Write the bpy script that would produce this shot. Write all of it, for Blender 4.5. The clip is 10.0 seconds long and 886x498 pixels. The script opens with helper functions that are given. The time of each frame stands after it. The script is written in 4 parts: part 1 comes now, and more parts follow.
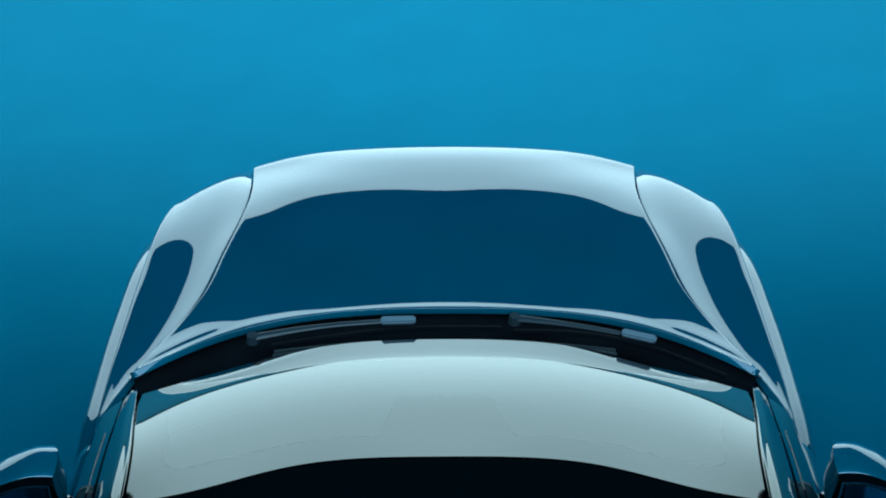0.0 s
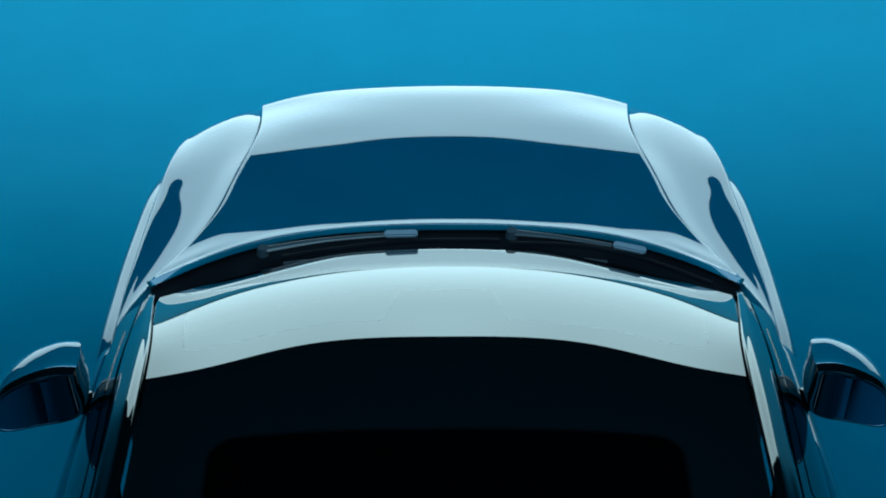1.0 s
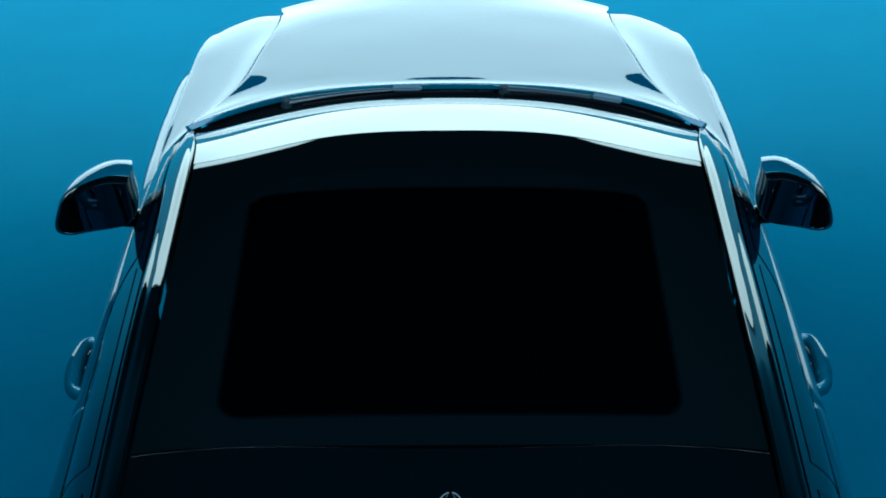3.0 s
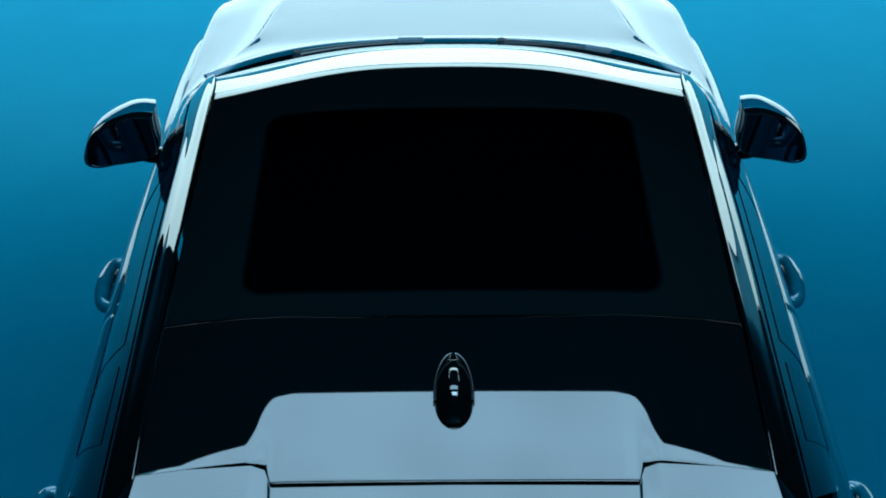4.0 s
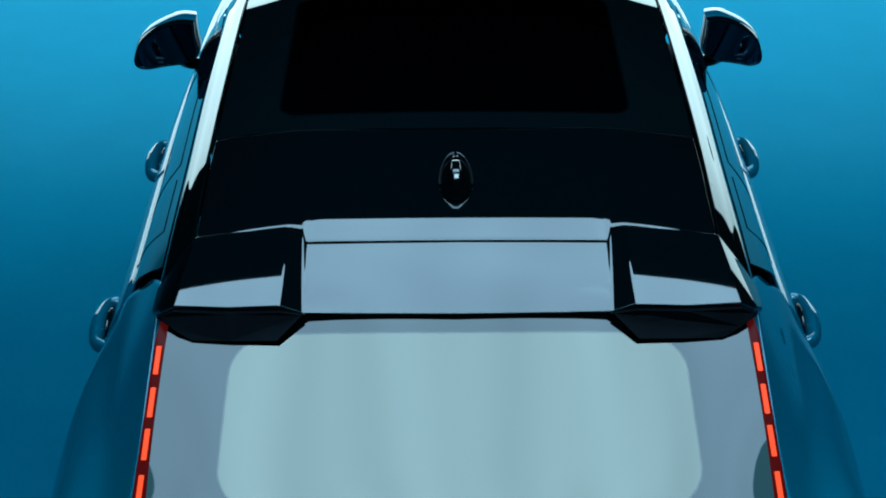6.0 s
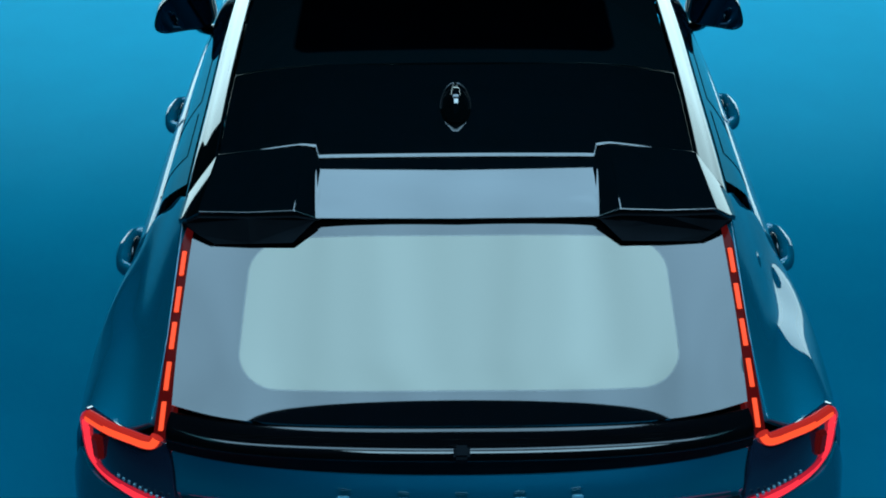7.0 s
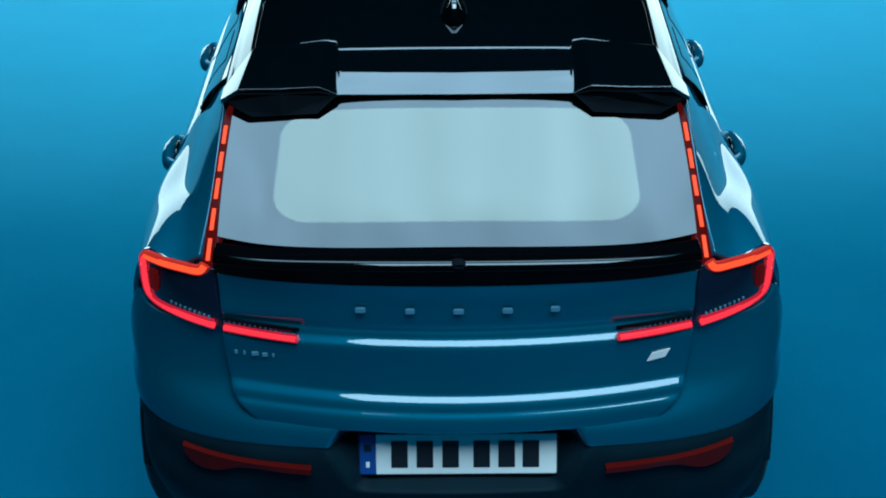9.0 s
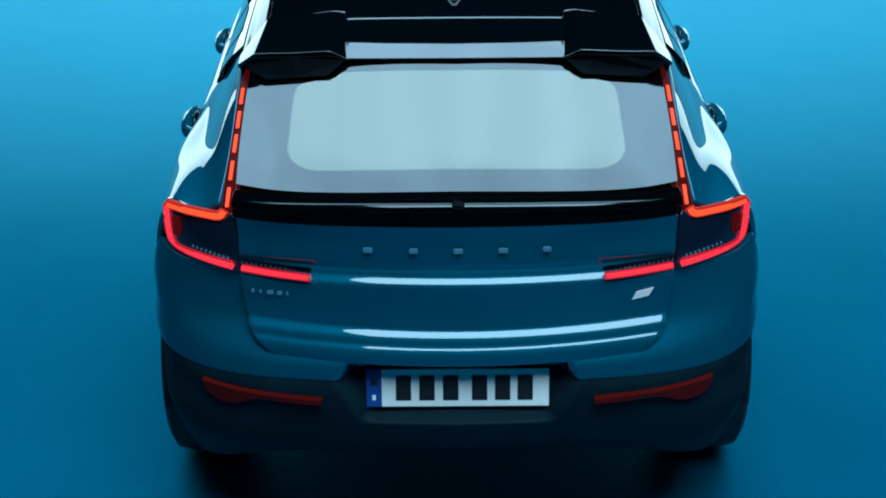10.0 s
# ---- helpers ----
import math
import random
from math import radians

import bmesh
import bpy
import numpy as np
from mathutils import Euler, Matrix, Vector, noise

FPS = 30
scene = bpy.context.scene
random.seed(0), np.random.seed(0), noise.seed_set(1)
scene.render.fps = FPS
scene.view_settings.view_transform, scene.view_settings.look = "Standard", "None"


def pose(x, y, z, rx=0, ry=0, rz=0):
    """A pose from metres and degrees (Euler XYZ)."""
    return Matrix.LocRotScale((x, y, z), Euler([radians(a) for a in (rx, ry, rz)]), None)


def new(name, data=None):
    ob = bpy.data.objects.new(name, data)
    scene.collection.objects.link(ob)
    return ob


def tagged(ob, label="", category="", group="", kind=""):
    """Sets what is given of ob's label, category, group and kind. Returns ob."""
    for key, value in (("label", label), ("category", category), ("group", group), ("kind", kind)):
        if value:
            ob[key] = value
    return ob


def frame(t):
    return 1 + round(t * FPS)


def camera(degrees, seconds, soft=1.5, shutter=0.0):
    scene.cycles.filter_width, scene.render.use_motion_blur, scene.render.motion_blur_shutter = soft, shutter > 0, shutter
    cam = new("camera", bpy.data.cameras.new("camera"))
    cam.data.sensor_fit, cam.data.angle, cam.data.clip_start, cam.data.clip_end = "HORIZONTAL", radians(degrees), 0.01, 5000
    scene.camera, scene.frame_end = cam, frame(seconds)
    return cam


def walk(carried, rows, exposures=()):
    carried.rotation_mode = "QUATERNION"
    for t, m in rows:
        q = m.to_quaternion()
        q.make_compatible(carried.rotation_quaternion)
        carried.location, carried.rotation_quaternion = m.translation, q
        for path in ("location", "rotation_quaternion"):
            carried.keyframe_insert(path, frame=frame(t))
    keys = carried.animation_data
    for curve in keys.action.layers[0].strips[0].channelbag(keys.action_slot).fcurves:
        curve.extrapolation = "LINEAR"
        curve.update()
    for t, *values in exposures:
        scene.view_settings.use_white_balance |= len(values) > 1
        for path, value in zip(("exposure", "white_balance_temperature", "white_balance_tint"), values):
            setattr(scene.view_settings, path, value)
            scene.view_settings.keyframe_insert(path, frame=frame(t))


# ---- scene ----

# the camera and its way: backwards and down, from over the roof to behind the car
cam = camera(34.0, 10.0, soft=1.9)
walk(cam, [
    (0.0, pose(-0.001, 0.384, 3.498, 52.22, 0.23, -0.13)),
    (0.5, pose(0.001, 0.271, 3.476, 52.16, 0.24, -0.11)),
    (1.0, pose(0.001, 0.100, 3.444, 52.23, 0.28, -0.08)),
    (1.5, pose(0.001, -0.085, 3.411, 52.50, 0.30, -0.10)),
    (2.0, pose(-0.001, -0.274, 3.380, 52.85, 0.30, -0.09)),
    (2.5, pose(-0.004, -0.464, 3.356, 53.34, 0.29, -0.11)),
    (3.0, pose(-0.009, -0.655, 3.326, 53.78, 0.28, -0.16)),
    (4.5, pose(-0.025, -1.239, 3.251, 55.44, 0.27, -0.27)),
    (5.0, pose(-0.029, -1.438, 3.219, 56.09, 0.24, -0.27)),
    (5.5, pose(-0.031, -1.650, 3.176, 56.92, 0.25, -0.24)),
    (7.0, pose(-0.033, -2.256, 3.048, 59.03, 0.31, -0.18)),
    (7.5, pose(-0.033, -2.456, 3.014, 59.73, 0.33, -0.16)),
    (8.0, pose(-0.033, -2.656, 2.974, 60.37, 0.33, -0.13)),
    (8.5, pose(-0.033, -2.860, 2.930, 61.19, 0.36, -0.11)),
    (9.0, pose(-0.033, -3.070, 2.888, 61.97, 0.37, -0.14)),
    (9.5, pose(-0.034, -3.272, 2.854, 62.75, 0.40, -0.12)),
    (10.0, pose(-0.034, -3.462, 2.820, 63.33, 0.37, -0.10)),
], exposures=[(0.0, -0.15), (1.5, -0.15), (3.0, 0.0), (7.5, 0.0), (9.0, 0.12), (10.0, 0.12)])

# ---- light: a dim blue hall, softboxes overhead and behind, one long light bank in front of the car ----
world = bpy.data.worlds.new("hall")
scene.world = world
world.use_nodes = True
world.node_tree.nodes["Background"].inputs[0].default_value = (0.0, 0.05, 0.10, 1)
world.node_tree.nodes["Background"].inputs[1].default_value = 0.3


def softbox(name, where, wide, high, radiance, colour, spread=180, folds=0.0):
    lamp = bpy.data.lights.new(name, "AREA")
    lamp.shape, lamp.size, lamp.size_y = "RECTANGLE", wide, high
    lamp.color, lamp.spread = colour, radians(spread)
    lamp.energy = radiance * math.pi * wide * high
    if folds:  # the cloth hangs in soft folds, so the panel is not quite even
        lamp.use_nodes = True
        nodes, links = lamp.node_tree.nodes, lamp.node_tree.links
        where_on = nodes.new("ShaderNodeNewGeometry")
        stretch = nodes.new("ShaderNodeVectorMath")
        stretch.operation = "MULTIPLY"
        stretch.inputs[1].default_value = (folds, 0.35, 0.0)
        noise = nodes.new("ShaderNodeTexNoise")
        noise.inputs["Scale"].default_value, noise.inputs["Detail"].default_value = 3.0, 1.0
        level = nodes.new("ShaderNodeMapRange")
        level.inputs[1].default_value, level.inputs[2].default_value = 0.3, 0.7
        level.inputs[3].default_value, level.inputs[4].default_value = 0.88, 1.12
        links.new(where_on.outputs["Parametric"], stretch.inputs[0])
        links.new(stretch.outputs[0], noise.inputs["Vector"])
        links.new(noise.outputs[0], level.inputs[0])
        links.new(level.outputs[0], nodes["Emission"].inputs["Strength"])
    ob = new(name, lamp)
    ob.matrix_world = where
    return ob


softbox("overhead_softbox", pose(0, 1.80, 5.2), 6.2, 2.42, 5.55, (0.40, 0.735, 1.0), folds=2.6)
# two dim panels added at its sides, in place of a soft edge falloff
softbox("overhead_edge_fill", pose(3.65, 1.80, 5.2), 1.1, 2.42, 1.6, (0.20, 0.75, 1.0))
softbox("overhead_edge_fill", pose(-3.65, 1.80, 5.2), 1.1, 2.42, 1.6, (0.20, 0.75, 1.0))
softbox("rear_softbox", pose(0.85, -2.1, 5.2), 4.2, 2.6, 11.4, (0.44, 0.78, 1.0))
softbox("front_light_bank", pose(0.55, 7.9, 1.11, 90, 0, 180), 11.9, 2.24, 1.74, (0.57, 0.90, 1.0), spread=125)


# ---- materials ----
def material(name, base, rough=0.5, metal=0.0, coat=0.0, coat_rough=0.02, spec=0.5):
    m = bpy.data.materials.new(name)
    m.use_nodes = True
    b = m.node_tree.nodes["Principled BSDF"]
    b.inputs["Base Color"].default_value = (*base, 1)
    b.inputs["Roughness"].default_value = rough
    b.inputs["Metallic"].default_value = metal
    b.inputs["Coat Weight"].default_value = coat
    b.inputs["Coat Roughness"].default_value = coat_rough
    b.inputs["Specular IOR Level"].default_value = spec
    return m


def node(m, kind, **values):
    n = m.node_tree.nodes.new(kind)
    for key, value in values.items():
        n.inputs[key].default_value = value
    return n


def link(m, a, b):
    m.node_tree.links.new(a, b)


def bsdf(m):
    return m.node_tree.nodes["Principled BSDF"]


def grained(m, low, high, scale, fine, rough=None, bump=0.0, depth=0.001):
    """Colour that wanders between low and high at two scales, in metres; roughness and relief from the fine one."""
    where = node(m, "ShaderNodeTexCoord")
    a, b = node(m, "ShaderNodeTexNoise", Scale=scale, Detail=4.0), node(m, "ShaderNodeTexNoise", Scale=fine, Detail=3.0)
    for n in (a, b):
        link(m, where.outputs["Object"], n.inputs["Vector"])
    add = m.node_tree.nodes.new("ShaderNodeMath")
    add.operation = "MULTIPLY_ADD"
    add.inputs[1].default_value = 0.3
    link(m, b.outputs[0], add.inputs[0])
    link(m, a.outputs[0], add.inputs[2])
    ramp = node(m, "ShaderNodeValToRGB")
    ramp.color_ramp.elements[0].position, ramp.color_ramp.elements[1].position = 0.4, 0.9
    ramp.color_ramp.elements[0].color, ramp.color_ramp.elements[1].color = (*low, 1), (*high, 1)
    link(m, add.outputs[0], ramp.inputs[0])
    link(m, ramp.outputs[0], bsdf(m).inputs["Base Color"])
    if rough:
        r = node(m, "ShaderNodeMapRange")
        r.inputs[3].default_value, r.inputs[4].default_value = rough
        link(m, a.outputs[0], r.inputs[0])
        link(m, r.outputs[0], bsdf(m).inputs["Roughness"])
    if bump:
        k = node(m, "ShaderNodeBump", Strength=bump, Distance=depth)
        link(m, b.outputs[0], k.inputs["Height"])
        link(m, k.outputs[0], bsdf(m).inputs["Normal"])
    return m


def car_paint():
    m = material("blue_paint", (0.0, 0.09, 0.17), 0.5, 0.40, 1.0, 0.012, spec=0.0)
    bsdf(m).inputs["Coat IOR"].default_value = 1.6
    bsdf(m).inputs["Specular Tint"].default_value = (0.0, 0.35, 0.7, 1)
    return grained(m, (0.0, 0.077, 0.122), (0.0003, 0.095, 0.149), 3.0, 900.0)


def glass(name, tint, ior=1.5):
    m = material(name, tint, 0.0)
    bsdf(m).inputs["Transmission Weight"].default_value = 1.0
    bsdf(m).inputs["IOR"].default_value = ior
    return m


def printed_glass(name, tint, u0, u1, v0, v1, corner, ratio, extra=None, ior=1.5, coat=0.75, ink=(0.0006, 0.0008, 0.001)):
    """Tinted glass with a black printed border: clear only inside a rounded rectangle of the sheet's own u and v."""
    m = glass(name, tint, ior)
    nodes = m.node_tree.nodes
    black = node(m, "ShaderNodeBsdfPrincipled", Roughness=0.02)
    black.inputs["Specular IOR Level"].default_value = coat
    black.inputs["Base Color"].default_value = (*ink, 1)
    uv = nodes.new("ShaderNodeUVMap")
    split = nodes.new("ShaderNodeSeparateXYZ")
    link(m, uv.outputs[0], split.inputs[0])

    def math_node(op, a, b=None):
        n = nodes.new("ShaderNodeMath")
        n.operation = op
        for i, v in enumerate((a, b)):
            if v is None:
                continue
            if isinstance(v, (int, float)):
                n.inputs[i].default_value = v
            else:
                link(m, v, n.inputs[i])
        return n.outputs[0]

    # distance to a rounded rectangle, with u stretched to the sheet's shape
    qx = math_node("ADD", math_node("ABSOLUTE", math_node("MULTIPLY", math_node("SUBTRACT", split.outputs[0], (u0 + u1) / 2), ratio)), corner - (u1 - u0) / 2 * ratio)
    qy = math_node("ADD", math_node("ABSOLUTE", math_node("SUBTRACT", split.outputs[1], (v0 + v1) / 2)), corner - (v1 - v0) / 2)
    ax, ay = math_node("MAXIMUM", qx, 0.0), math_node("MAXIMUM", qy, 0.0)
    d = math_node("SQRT", math_node("ADD", math_node("MULTIPLY", ax, ax), math_node("MULTIPLY", ay, ay)))
    fade = node(m, "ShaderNodeMapRange")
    fade.inputs[1].default_value, fade.inputs[2].default_value = corner - 0.006, corner + 0.006
    link(m, d, fade.inputs[0])
    cover = fade.outputs[0]
    if extra:  # a further printed patch, for the sensors
        inside = math_node("MULTIPLY", math_node("GREATER_THAN", split.outputs[1], extra[2]), math_node("LESS_THAN", split.outputs[1], extra[3]))
        flare = math_node("MULTIPLY", math_node("SUBTRACT", split.outputs[1], extra[2]), 0.12)
        wide = math_node("LESS_THAN", math_node("ABSOLUTE", math_node("SUBTRACT", split.outputs[0], 0.5)), math_node("ADD", flare, (extra[1] - extra[0]) / 2))
        cover = math_node("MAXIMUM", cover, math_node("MULTIPLY", inside, wide))
    mix = nodes.new("ShaderNodeMixShader")
    link(m, cover, mix.inputs[0])
    link(m, bsdf(m).outputs[0], mix.inputs[1])
    link(m, black.outputs[0], mix.inputs[2])
    link(m, mix.outputs[0], nodes["Material Output"].inputs[0])
    return m


def glowing(name, colour, strength):
    m = material(name, (0.02, 0.0, 0.0), 0.3, spec=0.08)
    bsdf(m).inputs["Emission Color"].default_value = (*colour, 1)
    bsdf(m).inputs["Emission Strength"].default_value = strength
    return m


PAINT = car_paint()
GLOSS = material("gloss_black", (0.0004, 0.0014, 0.0017), 0.02, spec=1.0)
PLASTIC = grained(material("black_plastic", (0.012, 0.014, 0.016), 0.6, spec=0.06), (0.002, 0.011, 0.016), (0.004, 0.018, 0.026), 6.0, 700.0, (0.45, 0.65), 0.3, 0.0004)
RUBBER = grained(material("rubber", (0.02, 0.02, 0.02), 0.7), (0.006, 0.006, 0.007), (0.014, 0.014, 0.015), 9.0, 300.0, (0.6, 0.85), 0.3, 0.0006)
CHROME = material("bright_metal", (0.75, 0.78, 0.80), 0.12, 1.0)
ALLOY = material("dark_alloy", (0.10, 0.11, 0.12), 0.3, 1.0)
CLOTH = grained(material("dark_cloth", (0.01, 0.01, 0.012), 0.9), (0.006, 0.006, 0.007), (0.014, 0.014, 0.016), 5.0, 400.0)
SIDE_GLASS = glass("side_glass", (0.06, 0.09, 0.10))
MIRROR = material("mirror_glass", (0.06, 0.10, 0.13), 0.01, 1.0)
RED_LENS = glowing("red_lens", (1.0, 0.05, 0.06), 0.055)
HALO_RED = glowing("tail_halo_red", (1.0, 0.03, 0.08), 0.42)
HALO_ORANGE = glowing("tail_halo_orange", (1.0, 0.05, 0.04), 0.42)
SMOKED = material("smoked_lens", (0.004, 0.010, 0.022), 0.05, coat=1.0)
REFLECTOR = material("red_reflector", (0.105, 0.004, 0.003), 0.25, spec=0.12)
GLOW_RED = glowing("tail_glow_red", (1.0, 0.035, 0.06), 1.15)
GLOW_ORANGE = glowing("tail_glow_orange", (1.0, 0.09, 0.03), 1.2)
WHITE_PLATE = material("plate_white", (0.90, 0.84, 0.78), 0.4, coat=0.3)
WIPER = material("wiper_grey", (0.018, 0.032, 0.040), 0.35)
LIP = material("lip_black", (0.0008, 0.001, 0.0013), 0.07, spec=0.5)
COWL = grained(material("cowl_black", (0.004, 0.005, 0.006), 0.7, spec=0.03), (0.0012, 0.002, 0.003), (0.003, 0.005, 0.007), 8.0, 500.0)
WIPER_CAP = material("wiper_cap_grey", (0.10, 0.15, 0.18), 0.4)
EMBLEM = material("emblem_metal", (0.18, 0.40, 0.48), 0.3, 0.6)
PLATE_BLUE = material("plate_blue", (0.005, 0.06, 0.25), 0.4)
PLATE_BLACK = material("plate_black", (0.012, 0.014, 0.018), 0.4)


# ---- shapes ----
def spline(pts, n, t=None, at=None):
    """A smooth (natural cubic) curve through the points, at n even steps of its length."""
    p = np.array(pts, float)
    if len(p) == 2 and t is None:
        return p[0] + (p[1] - p[0]) * np.linspace(0, 1, n)[:, None]
    if t is None:
        t = np.concatenate([[0], np.cumsum(np.linalg.norm(np.diff(p, axis=0), axis=1))])
    k = len(t)
    h = np.diff(t)
    a = np.zeros((k, k))
    r = np.zeros((k,) + p.shape[1:])
    a[0, 0] = a[-1, -1] = 1
    for i in range(1, k - 1):
        a[i, i - 1], a[i, i], a[i, i + 1] = h[i - 1], 2 * (h[i - 1] + h[i]), h[i]
        r[i] = 3 * ((p[i + 1] - p[i]) / h[i] - (p[i] - p[i - 1]) / h[i - 1])
    c = np.linalg.solve(a, r.reshape(k, -1)).reshape(p.shape)
    s = np.linspace(0, t[-1], n) if at is None else at
    j = np.clip(np.searchsorted(t, s, side="right") - 1, 0, k - 2)
    shape = (-1,) + (1,) * (p.ndim - 1)
    d, hj = (s - t[j]).reshape(shape), h[j].reshape(shape)
    b = (p[j + 1] - p[j]) / hj - hj * (2 * c[j] + c[j + 1]) / 3
    return p[j] + b * d + c[j] * d ** 2 + (c[j + 1] - c[j]) / (3 * hj) * d ** 3


def loft(rows, nu, nv):
    """A sheet of nv x nu points through rows of guide points; rows may have different numbers of points."""
    lines = np.array([spline(r, nu) for r in rows])
    if len(rows) == 2:
        w = np.linspace(0, 1, nv)[:, None, None]
        return lines[0] * (1 - w) + lines[1] * w
    t = np.concatenate([[0], np.cumsum(np.linalg.norm(np.diff(lines, axis=0), axis=2).mean(axis=1))])
    return spline(lines, nv, t)


def mirrored(rows):
    """Full-width rows from rows given from the middle (x = 0) outwards."""
    return [[(-x, y, z) for x, y, z in reversed(r[1:])] + list(r) for r in rows]


def normals(p):
    du, dv = np.gradient(p, axis=1), np.gradient(p, axis=0)
    n = np.cross(du, dv)
    return n / np.maximum(np.linalg.norm(n, axis=2, keepdims=True), 1e-9)


INSIDE = np.array((0.0, 2.1, 0.75))


def link_mesh(name, mesh, mat, parent, label=""):
    ob = new(name, mesh)
    for m in mat if isinstance(mat, (list, tuple)) else [mat]:
        mesh.materials.append(m)
    ob.parent = parent
    return tagged(ob, label=label)


def sheet(name, p, mat, parent, label="", lip=0.016, edge=0.003, centre=None, solid=0.0):
    """A panel: the sheet with rounded, turned-in edges; solid: a slab of that thickness instead."""
    nv, nu = p.shape[:2]
    n = normals(p)
    mid = INSIDE if centre is None else np.array(centre)
    if ((p - mid) * n).sum(axis=2).mean() < 0:
        p = p[:, ::-1]
        n = normals(p)
    verts = [tuple(v) for v in p.reshape(-1, 3)]
    faces = [(j * nu + i, j * nu + i + 1, (j + 1) * nu + i + 1, (j + 1) * nu + i) for j in range(nv - 1) for i in range(nu - 1)]
    uv = {j * nu + i: (i / (nu - 1), j / (nv - 1)) for j in range(nv) for i in range(nu)}
    ring = [(0, i) for i in range(nu)] + [(j, nu - 1) for j in range(1, nv)] + [(nv - 1, i) for i in range(nu - 2, -1, -1)] + [(j, 0) for j in range(nv - 2, 0, -1)]
    last = [j * nu + i for j, i in ring]
    if solid:
        base = len(verts)
        for j in range(nv):
            for i in range(nu):
                uv[len(verts)] = uv[j * nu + i]
                verts.append(tuple(p[j, i] - n[j, i] * solid))
        faces += [tuple(base + v for v in reversed(f)) for f in faces]
        for k in range(len(last)):
            a, b = last[k], last[(k + 1) % len(last)]
            faces.append((b, a, base + a, base + b))
    elif lip:
        for out, down in ((edge * 0.7, edge * 0.3), (edge, edge), (edge, lip)):
            here = []
            for k, (j, i) in enumerate(ring):
                q = p[min(max(j, 1), nv - 2), min(max(i, 1), nu - 2)]
                away = p[j, i] - q
                away -= n[j, i] * away.dot(n[j, i])
                length = np.linalg.norm(away)
                away = away / length if length > 1e-6 else away * 0
                here.append(len(verts))
                uv[len(verts)] = uv[j * nu + i]
                verts.append(tuple(p[j, i] + away * out - n[j, i] * down))
            for k in range(len(last)):
                a, b = k, (k + 1) % len(last)
                faces.append((last[b], last[a], here[a], here[b]))
            last = here
    mesh = bpy.data.meshes.new(name)
    mesh.from_pydata(verts, [], faces)
    layer = mesh.uv_layers.new(name="UVMap")
    index = np.zeros(len(mesh.loops), dtype=np.int32)
    mesh.loops.foreach_get("vertex_index", index)
    table = np.array([uv[k] for k in range(len(verts))], dtype=np.float32)
    layer.data.foreach_set("uv", table[index].ravel())
    mesh.polygons.foreach_set("use_smooth", [True] * len(mesh.polygons))
    if solid:
        mesh.set_sharp_from_angle(angle=radians(40))
    return link_mesh(name, mesh, mat, parent, label)


def both(name, p, mat, parent, label="", **more):
    """The panel and its twin on the other side of the car."""
    a = sheet(name, p, mat, parent, label, **more)
    if more.get("centre"):
        c = more["centre"]
        more["centre"] = (-c[0], c[1], c[2])
    b = sheet(name, p * np.array((-1.0, 1.0, 1.0)), mat, parent, label, **more)
    return a, b


def part(name, bm, mat, parent, label="", smooth=True, sharp=35):
    mesh = bpy.data.meshes.new(name)
    bm.normal_update()
    bm.to_mesh(mesh)
    bm.free()
    mesh.polygons.foreach_set("use_smooth", [smooth] * len(mesh.polygons))
    if smooth:
        mesh.set_sharp_from_angle(angle=radians(sharp))
    return link_mesh(name, mesh, mat, parent, label)


def add_box(bm, centre, size, turn=None, bevel=0.0):
    made = bmesh.ops.create_cube(bm, size=1.0, matrix=Matrix.Translation(centre) @ (turn or Matrix()) @ Matrix.Diagonal((*size, 1)))["verts"]
    if bevel:
        edges = list({e for v in made for e in v.link_edges})
        bmesh.ops.bevel(bm, geom=edges, offset=bevel, segments=2, affect="EDGES")


def add_tube(bm, pts, radius, around=10, steps=24, squash=1.0, caps=True, up=(0, 0, 1)):
    """A round or flattened bar along a smooth line; radius may be a list along it."""
    line = spline(pts, steps)
    radii = np.interp(np.linspace(0, 1, steps), np.linspace(0, 1, len(radius)), radius) if isinstance(radius, (list, tuple)) else [radius] * steps
    way = np.gradient(line, axis=0)
    rings = []
    for p, w, r in zip(line, way, radii):
        w = Vector(w).normalized()
        side = w.cross(Vector(up))
        side = side.normalized() if side.length > 1e-4 else Vector((1, 0, 0))
        top = side.cross(w)
        rings.append([bm.verts.new(Vector(p) + side * r * math.cos(a) + top * r * squash * math.sin(a)) for a in (2 * math.pi * k / around for k in range(around))])
    for a, b in zip(rings, rings[1:]):
        for k in range(around):
            bm.faces.new((a[k], a[(k + 1) % around], b[(k + 1) % around], b[k]))
    if caps:
        bm.faces.new(list(reversed(rings[0])))
        bm.faces.new(rings[-1])


def add_hull(bm, loops, close=True):
    """Skins a row of equal point loops."""
    rings = [[bm.verts.new(p) for p in l] for l in loops]
    for a, b in zip(rings, rings[1:]):
        for k in range(len(a)):
            bm.faces.new((a[k], a[(k + 1) % len(a)], b[(k + 1) % len(a)], b[k]))
    if close:
        bm.faces.new(list(reversed(rings[0])))
        bm.faces.new(rings[-1])
    bmesh.ops.recalc_face_normals(bm, faces=bm.faces)


# ---- the hall ----
GROUND = -0.04

